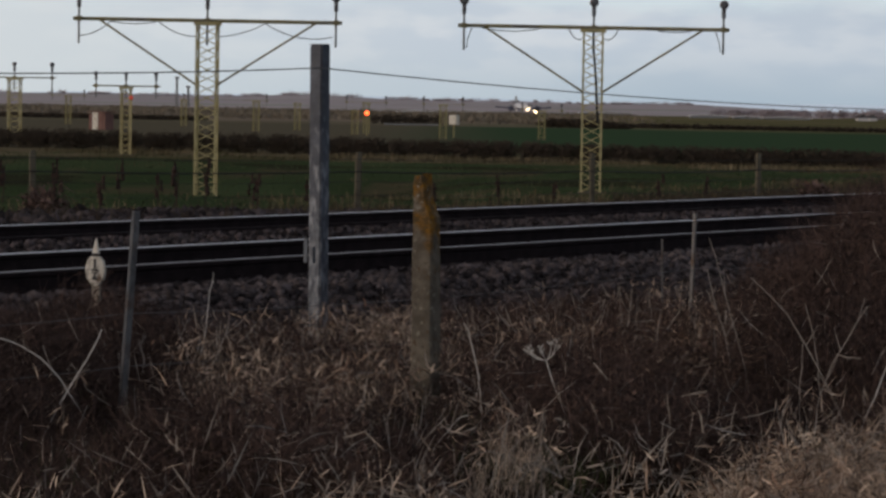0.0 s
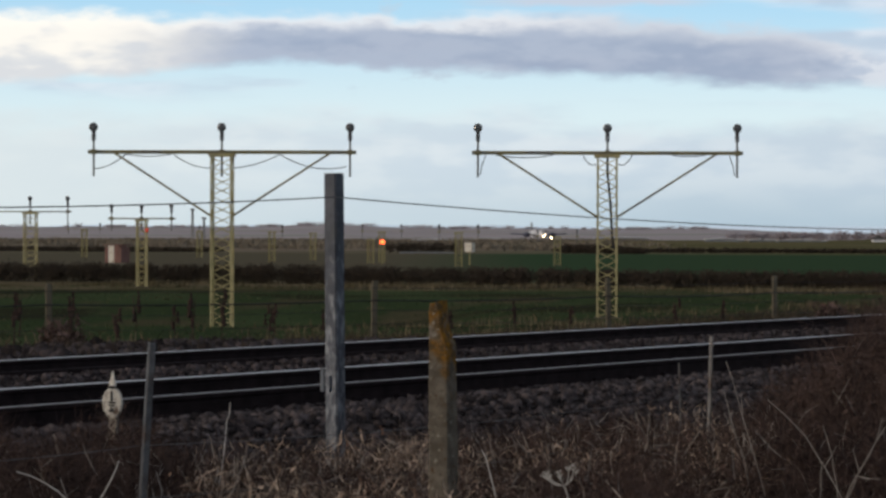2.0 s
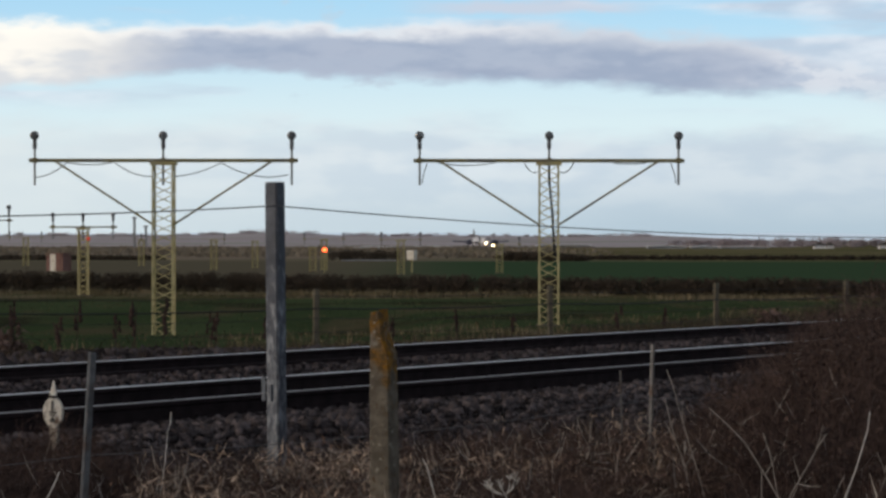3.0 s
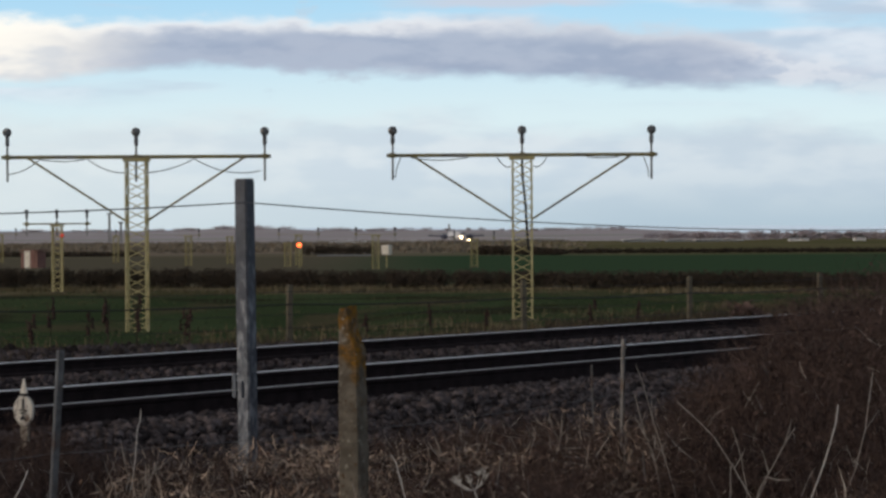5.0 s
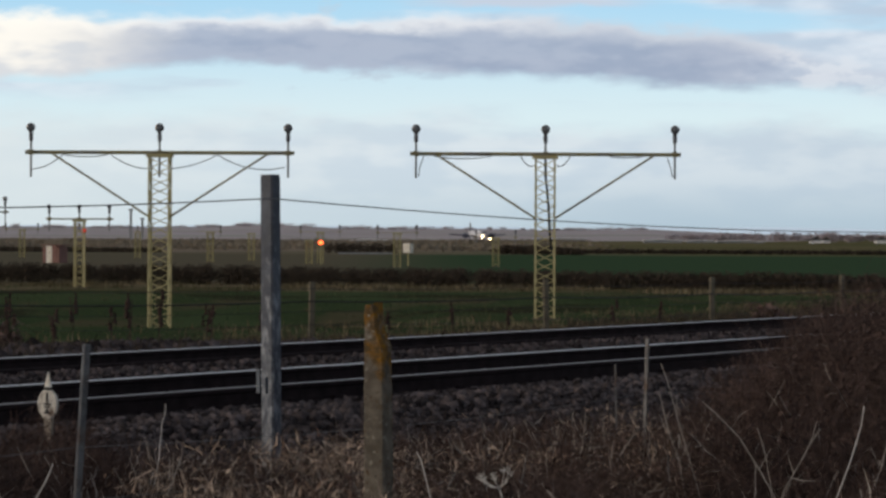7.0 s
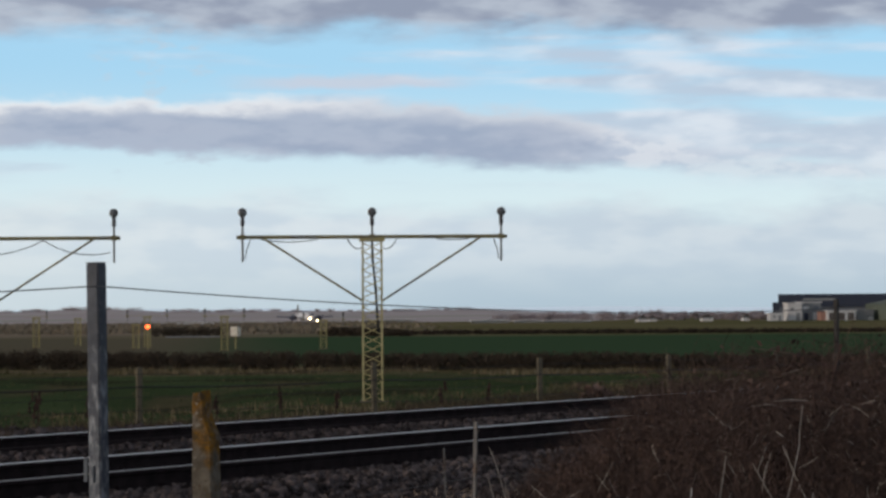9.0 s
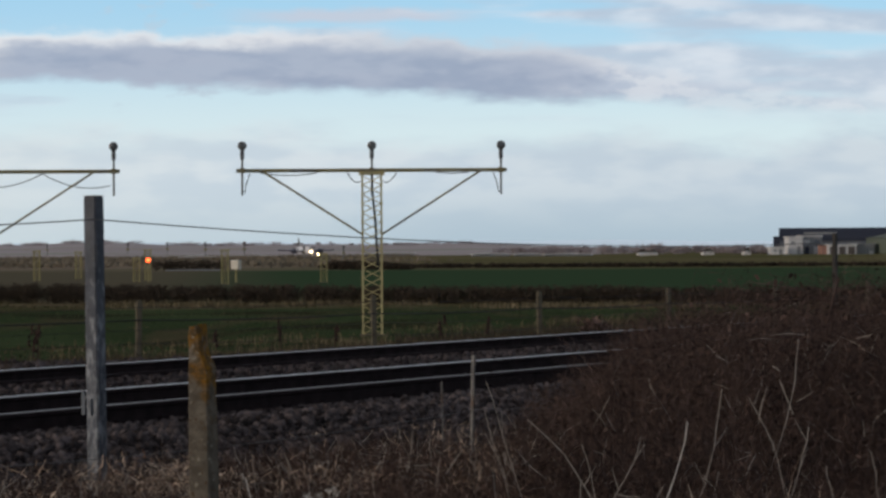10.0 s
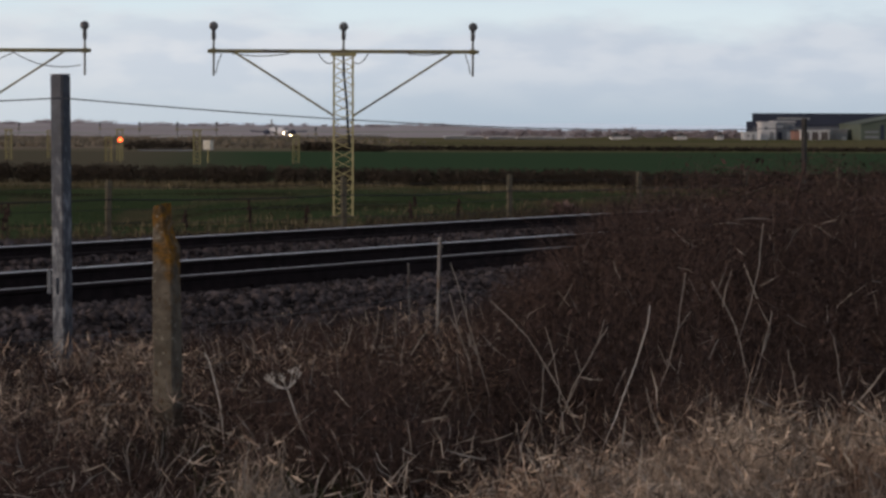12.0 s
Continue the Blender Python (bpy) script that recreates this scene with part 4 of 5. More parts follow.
def skyline_trees():
    rng = np.random.default_rng(31)
    cl = []
    # on the ridge
    for i in range(110):
        px = rng.uniform(-0.16, 0.07)
        d = rng.uniform(2200, 2450)
        r = rng.uniform(1.0, 2.4)
        cl.append((px * d, d, brown_ridge(px * 2500)[3] * 0.9 + r * 0.25, r * rng.uniform(1.5, 4.5), r, r * 0.8))
    for px, r in ((-0.05, 3.2), (-0.046, 3.8), (-0.041, 3.0), (-0.1, 3.0), (-0.118, 3.0)):
        cl.append((px * 2300, 2300, brown_ridge(px * 2500)[3] * 0.9 + 0.5, r * 1.6, r, r * 0.9))
    # among the houses
    for i in range(60):
        px = rng.uniform(0.075, 0.165)
        d = rng.uniform(900, 1150)
        r = rng.uniform(0.9, 1.9)
        cl.append((px * d, d, -0.9 + r * 0.6, r * rng.uniform(1.2, 2.6), r, r * 0.9))
    for px, r in ((0.106, 1.7), (0.112, 1.4), (0.121, 1.9), (0.134, 1.2), (0.147, 1.4)):
        cl.append((px * 1000, 1000, 0.4, r * 1.5, r, r * 0.95))
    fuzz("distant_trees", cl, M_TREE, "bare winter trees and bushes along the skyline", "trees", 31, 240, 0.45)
    # reed-brown scrub between the far fields, on the side of the masts
    cl = []
    for i in range(300):
        px, d = rng.uniform(-0.16, 0.05), rng.uniform(270, 900)
        cl.append((px * d, d, float(rise(px * d, d)) + 0.05, rng.uniform(2, 7), 1.5, rng.uniform(0.15, 0.4) * d / 600))
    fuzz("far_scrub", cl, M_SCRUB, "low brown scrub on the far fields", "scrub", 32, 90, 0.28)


skyline_trees()


def building(name, x, y, w, d, h, wall, roof, label, category, turn=0, gable=0.0, doors=(), group=""):
    z = float(rise(x, y)) - 0.05
    b = empty(name, pose(x, y, z, 0, 0, turn), label, category, group)
    bm = bmesh.new()
    add_box(bm, (w, d, h), (0, 0, h / 2))
    part("wall", bm, wall, b)
    bm = bmesh.new()
    if gable:
        for sx in (-1, 1):
            L = math.hypot(w / 2, gable)
            add_box(bm, (L + 0.4, d + 0.6, 0.15), (sx * w / 4, 0, h + gable / 2), (0, sx * math.degrees(math.atan2(gable, w / 2)), 0))
        for yy in (-d / 2 + 0.01, d / 2 - 0.01):
            vs = [bm.verts.new((-w / 2, yy, h)), bm.verts.new((w / 2, yy, h)), bm.verts.new((0, yy, h + gable))]
            bm.faces.new(vs)
    else:
        add_box(bm, (w + 0.5, d + 0.5, 0.25), (0, 0, h + 0.12), bevel=0.05)
    part("roof", bm, roof, b)
    for (dx, z0, dw, dh, mt) in doors:
        bm = bmesh.new()
        add_box(bm, (dw, 0.12, dh), (dx, -d / 2 - 0.03, z0 + dh / 2), bevel=0.02)
        part("window" if z0 > 0.3 else "door", bm, mt, b)
    return b


def airfield_buildings():
    h = building("hangar", 153.6, 712, 80, 9, 5.4, M_LOWCLAD, M_HANGAR, "long hangar with deep navy fascia above grey cladding", "hangar", turn=-9)
    bm = bmesh.new()
    add_box(bm, (80.4, 0.5, 2.5), (0, -4.7, 4.2), bevel=0.05)
    part("fascia", bm, M_HANGAR, h, "deep navy fascia")
    bm = bmesh.new()
    add_box(bm, (1.6, 8.0, 3.9), (-40.6, 0, 1.95), bevel=0.05)
    part("lean_to", bm, M_HANGAR, h, "navy lean-to")
    bm = bmesh.new()
    add_box(bm, (7.0, 0.1, 0.5), (-31.5, -5.02, 4.5), bevel=0.02)
    part("sign_board", bm, M_GREYWALL, h, "pale grey board")
    for i in range(26):
        bm = bmesh.new()
        add_box(bm, (0.22, 0.10, 2.9), (-38 + 3.04 * i, -4.56, 1.5))
        part("rib", bm, M_LOWCLAD, h)
    for dx in (-12.5, 3.0, 12.0):
        bm = bmesh.new()
        add_box(bm, (2.4, 0.12, 2.6), (dx, -4.58, 1.3), bevel=0.03)
        part("door", bm, M_HANGAR, h)
    W = M_HANGAR
    building("office_block", 113.2, 695, 2.9, 6, 3.5, M_PALEWALL, M_PALEWALL, "white rendered office block before dark hangar", "building", doors=((-0.6, 2.1, 0.7, 0.6, M_GREYWALL), (0.6, 0.1, 0.8, 1.6, M_GREYWALL)))
    building("office_block", 117.0, 698, 4.2, 6, 3.7, M_GREYWALL, M_PALEWALL, "light grey two-storey office with pale parapet", "building", doors=((-1.0, 2.2, 1.2, 0.8, M_PALEWALL), (1.1, 2.2, 1.0, 0.8, M_LOWCLAD), (1.0, 0.1, 1.2, 1.6, M_PALEWALL), (-1.0, 0.1, 0.9, 1.5, W)))
    building("site_cabin", 108.8, 690, 2.9, 4, 1.45, M_PALEWALL, M_PALEWALL, "low white site cabin on the airfield", "cabin", doors=((-0.5, 0.6, 0.5, 0.5, M_GREYWALL), (0.6, 0.05, 0.6, 1.1, M_GREYWALL)))
    building("brick_store", 118.5, 690, 1.4, 5, 1.8, M_PINKWALL, M_ROOF, "small red brick store beside white offices", "building")
    building("glazed_office", 121.7, 688, 5.8, 5, 1.85, M_PALEWALL, M_PALEWALL, "white framed office with three brown shutters", "building", doors=((-1.9, 0.1, 1.3, 1.5, M_ROOF), (0.0, 0.1, 1.3, 1.5, M_ROOF), (1.9, 0.1, 1.3, 1.5, M_ROOF)))
    building("store_shed", 126.8, 690, 3.8, 5, 2.0, M_GREYWALL, M_GREYWALL, "plain grey store shed beside framed office", "shed", doors=((1.2, 0.05, 0.9, 0.6, M_PALEWALL),))
    building("green_hangar", 139.2, 690, 19, 24, 3.3, M_GREENWALL, M_GREENWALL, "grey green gabled hangar with closed doors", "hangar", gable=1.8, doors=((-5.2, 0.05, 0.7, 3.1, W), (-7.3, 0.4, 2.8, 0.5, M_GREYWALL), (-7.3, 1.5, 2.8, 0.4, M_GREYWALL), (-3.0, 0.4, 2.6, 0.5, M_PALEWALL), (-3.0, 1.9, 2.6, 0.5, M_GREYWALL)))
    hs = "small pale house with dark pitched roof on the skyline"
    for x, y, w, h, g in ((102.6, 690, 1.3, 0.9, 0.5), (96.0, 700, 2.2, 0.8, 0.5), (87.0, 720, 1.6, 0.7, 0.5), (75.4, 640, 1.9, 0.7, 0.5)):
        building("house", x, y, w, 4, h, M_PALEWALL, M_ROOF, hs, "house", gable=g, group="skyline houses", doors=((w * 0.2, 0.5, 0.5, 0.5, M_GREYWALL),))
    ls = "long low pale glasshouse beyond the fields"
    for x, y, w, h in ((46.5, 640, 7.0, 0.8), (54.0, 645, 5.0, 0.7), (62.0, 650, 9.0, 0.6), (38.0, 900, 14, 1.2), (2.0, 800, 9.0, 0.7), (-8, 600, 7.0, 0.5)):
        building("glasshouse", x, y, w, 5, h * 0.6, M_GREYWALL, M_PALEWALL, ls, "greenhouse", gable=0.2, group="glasshouses")


airfield_buildings()


def antennas():
    for x, y, h in ((-82.5, 980, 8.5), (-80.0, 990, 6.0)):
        a = empty("antenna_tower", pose(x, y, float(rise(x, y))), "thin grey antenna tower on the skyline", "antenna", "skyline antennas")
        for k, (dx, dy) in enumerate(((-0.35, 0), (0.35, 0), (0, 0.5))):
            bm = bmesh.new()
            add_rod(bm, (dx, dy, 0), (dx * 0.5, dy * 0.5, h), 0.12, 6)
            part("leg", bm, M_POLE, a)
        bm = bmesh.new()
        add_box(bm, (1.3, 1.2, 0.5), (0, 0.1, h))
        part("platform", bm, M_POLE, a)


antennas()


def pale_kerb():
    bm = bmesh.new()
    for k in range(6):
        add_box(bm, (0.62, 0.2, 0.10), (-5.2 + 0.64 * k, 239.5, 0.04), bevel=0.02)
    k = part("kerb", bm, M_GREYWALL)
    tagged(k, "pale concrete kerb before a brown hedge", "kerb")


pale_kerb()


def aircraft():
    x, y = 18.0, 1000
    a = empty("propeller_aircraft", pose(x, y, float(rise(x, y)) - 0.3, 0, 0, 18), "white twin propeller aircraft landing with lamps lit", "aircraft")
    # nose along -y
    bm = bmesh.new()
    add_lathe(bm, [(0.05, -7.2), (0.45, -6.8), (1.0, -6.0), (1.3, -4.8), (1.3, 2.5), (0.75, 4.6), (0.35, 6.6), (0.1, 7.2)], 18, pose(0, 0, 2.0, 90, 0, 0) @ Matrix.Scale(-1, 4, (0, 0, 1)))
    bmesh.ops.reverse_faces(bm, faces=bm.faces)
    bmesh.ops.transform(bm, matrix=Matrix.Scale(-1, 4, (0, 1, 0)), verts=bm.verts)
    part("fuselage", bm, M_AIRWHITE, a)
    bm = bmesh.new()
    add_box(bm, (1.5, 0.6, 0.35), (0, -5.75, 2.55), (28, 0, 0), 0.1)
    part("windscreen", bm, M_AIRDARK, a)
    for sx in (-1, 1):
        bm = bmesh.new()
        vs = [(0.6, -1.2), (8.6, -0.3), (8.6, 0.8), (0.6, 1.5)]
        top = [bm.verts.new((sx * p, q, 1.55 + 0.06 * p + 0.16)) for p, q in vs]
        bot = [bm.verts.new((sx * p, q, 1.55 + 0.06 * p - 0.16)) for p, q in vs]
        bm.faces.new(top)
        bm.faces.new(bot[::-1])
        for k in range(4):
            bm.faces.new((top[k], bot[k], bot[(k + 1) % 4], top[(k + 1) % 4]))
        bmesh.ops.recalc_face_normals(bm, faces=bm.faces)
        part("wing", bm, M_AIRDARK, a)
        bm = bmesh.new()
        add_lathe(bm, [(0.15, -2.6), (0.60, -2.2), (0.72, -1.2), (0.62, 0.8), (0.2, 1.8)], 12, pose(sx * 4.0, 0, 1.75, 90, 0, 0) @ Matrix.Scale(-1, 4, (0, 0, 1)))
        bmesh.ops.recalc_face_normals(bm, faces=bm.faces)
        eng = part("engine", bm, M_AIRDARK, a)
        for k in range(4):
            bm = bmesh.new()
            ang = 45 + 90 * k
            add_box(bm, (0.16, 0.05, 1.2), (sx * 4.0 + 0.62 * math.sin(radians(ang)), -2.5, 1.75 + 0.62 * math.cos(radians(ang))), (0, ang, 0), 0.02)
            part("propeller_blade", bm, M_AIRDARK, eng)
        bm = bmesh.new()
        add_box(bm, (3.0, 1.0, 0.1), (sx * 1.6, 6.6, 3.6))
        part("tailplane", bm, M_AIRDARK, a)
        bm = bmesh.new()
        add_rod(bm, (sx * 4.0, 0, 0.4), (sx * 4.0, 0, 1.5), 0.09, 8)
        leg = part("undercarriage_leg", bm, M_POLE, a)
        bm = bmesh.new()
        add_rod(bm, (sx * 4.0 - 0.18, 0, 0.4), (sx * 4.0 + 0.18, 0, 0.4), 0.4, 14)
        part("wheel", bm, M_TYRE, leg)
    bm = bmesh.new()
    pr = [(5.0, 2.6), (6.3, 5.5), (7.0, 5.5), (7.0, 2.4)]
    A = [bm.verts.new((-0.1, p, q)) for p, q in pr]
    B = [bm.verts.new((0.1, p, q)) for p, q in pr]
    bm.faces.new(A)
    bm.faces.new(B[::-1])
    for k in range(4):
        bm.faces.new((A[k], B[k], B[(k + 1) % 4], A[(k + 1) % 4]))
    bmesh.ops.recalc_face_normals(bm, faces=bm.faces)
    part("fin", bm, M_GREYWALL, a)
    bm = bmesh.new()
    add_rod(bm, (0, -5.4, 0.3), (0, -5.3, 1.3), 0.07, 8)
    leg = part("nose_leg", bm, M_POLE, a)
    bm = bmesh.new()
    add_rod(bm, (-0.12, -5.4, 0.3), (0.12, -5.4, 0.3), 0.3, 12)
    part("wheel", bm, M_TYRE, leg)
    for px, py, pz in ((-0.9, -6.9, 1.45), (1.6, -6.3, 0.75)):
        bm = bmesh.new()
        add_lathe(bm, [(0.05, 0.0), (0.30, 0.04), (0.30, 0.12), (0.12, 0.16)], 12, pose(px, py, pz, 90, 0, 0))
        part("landing_lamp", bm, M_WHITE_ON, a, "lit landing lamp")


aircraft()


# ---- dead grass, brambles and stems before the line ----
def in_view(rng, n, y0, y1, xl=-0.165, xr=0.225, pw=1.0):
    y = y0 + (y1 - y0) * rng.random(n) ** pw
    x = y * (xl + (xr - xl) * rng.random(n))
    return x, y


def patch(x, y, k, seed):
    return np.array([noise.noise(Vector((a * k, b * k, seed))) for a, b in zip(x, y)])


def blades(name, x, y, h, wide, lean, mat, label, category, seed, seg=4, droop=0.6):
    """Curved tapering blades standing at (x, y)."""
    rng = np.random.default_rng(seed)
    n = len(x)
    az = rng.uniform(0, 2 * np.pi, n)
    tilt = np.abs(rng.normal(0, lean, n))
    curl = rng.uniform(0.1, droop, n) * 2
    base = np.stack([x, y, rise(x, y) - 0.02], 1)
    face = az + rng.uniform(0.6, 2.4, n)
    side = np.stack([np.cos(face), np.sin(face), np.zeros(n)], 1)
    out = np.stack([np.cos(az), np.sin(az), np.zeros(n)], 1)
    up = np.array([0, 0, 1.0])
    p = base.copy()
    rings = []
    for k in range(seg + 1):
        t = k / seg
        w = wide * (1 - 0.85 * t) * (0.7 + 0.3 * np.sin(3 * t))
        rings.append(np.stack([p - side * w[:, None] / 2, p + side * w[:, None] / 2], 1))
        a = tilt + curl * t * t * 1.3
        d = out * np.sin(a)[:, None] + up * np.cos(a)[:, None]
        p = p + d * (h / seg)[:, None]
    V = np.stack(rings, 1).reshape(-1, 3)
    m = 2 * (seg + 1)
    o = (np.arange(n) * m)[:, None, None]
    k = np.arange(seg)[None, :, None] * 2
    Q = (o + k + np.array([0, 1, 3, 2])[None, None, :]).reshape(-1, 4)
    return tagged(arrays(name, V, Q, mat), label, category, kind="stuff")


def thickness(x, y):
    """How high the bramble thicket stands."""
    s = -0.873 * x + 0.488 * (y - 26.85)
    px = x / y
    h = 0.25 + 0.10 * np.sin(3.1 * x + 1.3 * y) + 0.06 * np.sin(5.3 * y - 4 * x)
    far = smooth(y, 15.0, 18.5)
    h = h + (0.24 * smooth(px, 0.072, 0.094) + 0.46 * smooth(px, 0.098, 0.121) + 0.17 * smooth(px, 0.118, 0.152) + 0.08 * smooth(px, 0.15, 0.19)) * far
    h = h + 0.03 * (1 - smooth(px, -0.105, -0.078)) * smooth(y, 17.2, 18.2) + 0.2 * (1 - smooth(px, -0.148, -0.136))
    h = h - 0.12 * (1 - smooth(px, -0.08, -0.05)) * (1 - smooth(y, 16.6, 17.4)) - 0.20 * np.exp(-((x + 0.14) / 0.24) ** 2) * (1 - smooth(y, 15.6, 16.2)) - 0.16 * np.exp(-((x + 1.5) / 0.25) ** 2) * (1 - smooth(y, 15.2, 15.8))
    h = h + 0.06 * thicket(x, y) - 0.12 * thicket(x, y) * np.exp(-((x + 1.5) / 0.2) ** 2)
    h = np.maximum(h, 0.06)
    h = h * (1 - 0.55 * smooth(s, -5.0, -2.6) * (1 - smooth(px, 0.07, 0.10)) * smooth(px, -0.108, -0.082))
    return h


def thicket(x, y):
    """Where dark bramble crowds out the grass, 0 to 1."""
    px = x / y
    a = np.exp(-((px - 0.043) / 0.024) ** 2) * smooth(y, 13.0, 14.0) * (1 - smooth(y, 17.0, 18.5))
    b = (1 - smooth(px, -0.092, -0.064)) * smooth(y, 13.2, 14.4)
    return np.clip(a + b, 0, 1)


def clump(x, y):
    """Where a tall pale clump of grass stands."""
    return np.exp(-((x / y - 0.014) / 0.008) ** 2) * smooth(y, 12.2, 12.8) * (1 - smooth(y, 13.8, 14.4))


def loose(name, x, y, z, ln, wd, mat, label, category, seed, upright=0.0):
    """Loose flat bits lying every way: leaves, twigs."""
    rng = np.random.default_rng(seed)
    n = len(x)
    c = np.stack([x, y, z], 1)
    d = rng.normal(0, 1, (n, 3))
    d[:, 2] = d[:, 2] + upright
    d /= np.linalg.norm(d, axis=1)[:, None]
    e = np.cross(d, rng.normal(0, 1, (n, 3)))
    e /= np.linalg.norm(e, axis=1)[:, None]
    f = np.cross(d, e)
    ln, wd = ln[:, None], wd[:, None]
    mid = c + d * ln * 0.5 + f * ln * rng.uniform(-0.18, 0.18, (n, 1))
    end = c + d * ln
    V = np.stack([c - e * wd * 0.6, c + e * wd * 0.6, mid - e * wd, mid + e * wd, end - e * wd * 0.3, end + e * wd * 0.3], 1).reshape(-1, 3)
    o = (np.arange(n) * 6)[:, None]
    Q = np.concatenate([o + np.array([[0, 1, 3, 2]]), o + np.array([[2, 3, 5, 4]])], 1).reshape(-1, 4)
    return tagged(arrays(name, V, Q, mat), label, category, kind="stuff")


def verge():
    rng = np.random.default_rng(41)
    # straw grass in tussocks
    tx, ty = in_view(rng, 5200, 9.5, 25.0, pw=0.9)
    s = -0.873 * tx + 0.488 * (ty - 26.85)
    g = patch(tx, ty, 0.6, 2.0) + 0.6 * patch(tx, ty, 1.9, 5.0)
    px = tx / ty
    front = (1 - smooth(ty + 1.2 * g - 1.5 * smooth(px, 0.10, 0.16), 13.4, 14.8)) * smooth(px, 0.068, 0.118)
    mid = np.exp(-((s + 4.4) / 1.2) ** 2) * (1 - smooth(px, 0.03, 0.08)) * 0.30
    keep = (rng.random(len(tx)) < np.clip(-0.02 + 1.35 * g + 0.10 * smooth(ty, 15.0, 17.0) + (0.9 + 0.8 * g) * front + mid - (0.27 + 0.15 * (1 - smooth(px, -0.10, -0.04))) * (1 - smooth(px, 0.06, 0.09)) * (1 - smooth(ty, 13.8, 15.2)) - np.where(px < 0, 0.52, 0.75) * thicket(tx, ty) + 0.9 * clump(tx, ty), 0.012, 1)) & (s < -2.3) & ~((px > 0.09) & (ty > 15.6))
    tx, ty, front = tx[keep], ty[keep], front[keep]
    cnt = (rng.integers(34, 100, len(tx)) * (1 + 0.5 * front)).astype(int)
    idx = np.repeat(np.arange(len(tx)), cnt)
    r = np.abs(rng.normal(0, 0.075, len(idx)))
    a = rng.uniform(0, 6.2832, len(idx))
    x, y = tx[idx] + r * np.cos(a), ty[idx] + r * np.sin(a)
    tall = rng.uniform(0.55, 1.25, len(tx))[idx]
    h = rng.uniform(0.06, 0.24, len(x)) * tall * (1 + 0.35 * front[idx])
    h = h * np.where(rng.random(len(x)) < 0.05, 1.8, 1.0) * (1 + 0.8 * clump(x, y))
    h = h * (1 - 0.72 * np.exp(-((x + 0.14) / 0.26) ** 2) * smooth(y, 12.0, 13.5))
    lodged = rng.random(len(x)) < 0.65
    blades("dead_grass", x[~lodged], y[~lodged], h[~lodged], rng.uniform(0.0020, 0.0050, (~lodged).sum()), 0.60, M_STRAW, "bleached dead grass in matted tussocks", "grass", 42, droop=1.5)
    blades("lodged_grass", x[lodged], y[lodged], h[lodged] * 1.1, rng.uniform(0.0020, 0.0056, lodged.sum()), 1.0, M_STRAW, "flattened dead grass among the tussocks", "grass", 52, droop=1.6)
    # flat litter of straw lying on the ground
    x, y = in_view(rng, 26000, 9.5, 25.0)
    s = -0.873 * x + 0.488 * (y - 26.85)
    g = patch(x, y, 0.6, 2.0)
    k = (s < -2.1) & (rng.random(len(x)) < (0.35 + g - 0.4 * thicket(x, y)) * np.where((x / y < 0.07) & (y < 14.5), 0.35, 1.0))
    x, y = x[k], y[k]
    n = len(x)
    loose("straw_litter", x, y, rise(x, y) + rng.uniform(0.0, 0.14, n), rng.uniform(0.04, 0.14, n), rng.uniform(0.0014, 0.0035, n), M_STRAW, "broken straw lying through the weeds", "straw", 53)
    # curled withered leaf blades on top of the drifts
    idx = rng.integers(0, len(tx), 16000)
    x, y = tx[idx] + rng.normal(0, 0.09, 16000), ty[idx] + rng.normal(0, 0.09, 16000)
    loose("curled_straw", x, y, rise(x, y) + rng.uniform(0.04, 0.26, 16000), rng.uniform(0.02, 0.09, 16000), rng.uniform(0.0014, 0.004, 16000), M_STRAW, "curled withered grass leaves on the tussocks", "straw", 57, upright=0.3)
    # low green weed on the damp side
    x, y = in_view(rng, 15000, 9.5, 16.5)
    g = patch(x, y, 0.8, 9.0)
    k = (g > 0.05) & (x / y < 0.05)
    x, y = x[k], y[k]
    blades("green_weed", x, y, rng.uniform(0.05, 0.16, len(x)), rng.uniform(0.008, 0.018, len(x)), 0.7, M_MOSS, "low dull green weeds under dead grass", "weeds", 43)
    # arching bramble stems
    x, y = in_view(rng, 22000, 11.5, 25.0)
    s = -0.873 * x + 0.488 * (y - 26.85)
    px = x / y
    k = (s < np.where(px < -0.08, -0.9, -1.9)) & ((px < 0.0) | (y > 13.3 + 1.3 * smooth(px, 0.10, 0.16))) & (rng.random(len(x)) < 0.32 + 0.9 * smooth(px, 0.07, 0.118) * smooth(y, 13.5, 16) + 0.35 * (1 - smooth(px, -0.108, -0.072)) + 0.4 * thicket(x, y))
    x, y = x[k], y[k]
    h = np.minimum(thickness(x, y) * rng.uniform(0.75, 1.5, len(x)), 1.32)
    blades("bramble_stems", x, y, h, rng.uniform(0.0026, 0.0052, len(x)), 0.45, M_BRACKEN, "tangled brown bramble stems", "brambles", 44, seg=6, droop=0.9)
    # withered leaves and side twigs through the thicket
    x, y = in_view(rng, 380000, 11.5, 25.0)
    s = -0.873 * x + 0.488 * (y - 26.85)
    px = x / y
    k = (s < np.where((rng.random(len(x)) < 0.15) | (px < -0.085), -0.8, -1.85)) & ((px < 0.0) | (y > 13.3 + 1.3 * smooth(px, 0.10, 0.16))) & (rng.random(len(x)) < 0.26 + 0.74 * smooth(px, 0.070, 0.112) * smooth(y, 13.5, 15.5) + 0.25 * (1 - smooth(px, -0.108, -0.072)) + 0.55 * thicket(x, y))
    x, y = x[k], y[k]
    n = len(x)
    z = rise(x, y) + thickness(x, y) * (rng.random(n) ** 0.75) * rng.uniform(0.8, 1.06, n)
    twig = rng.random(n) < 0.7
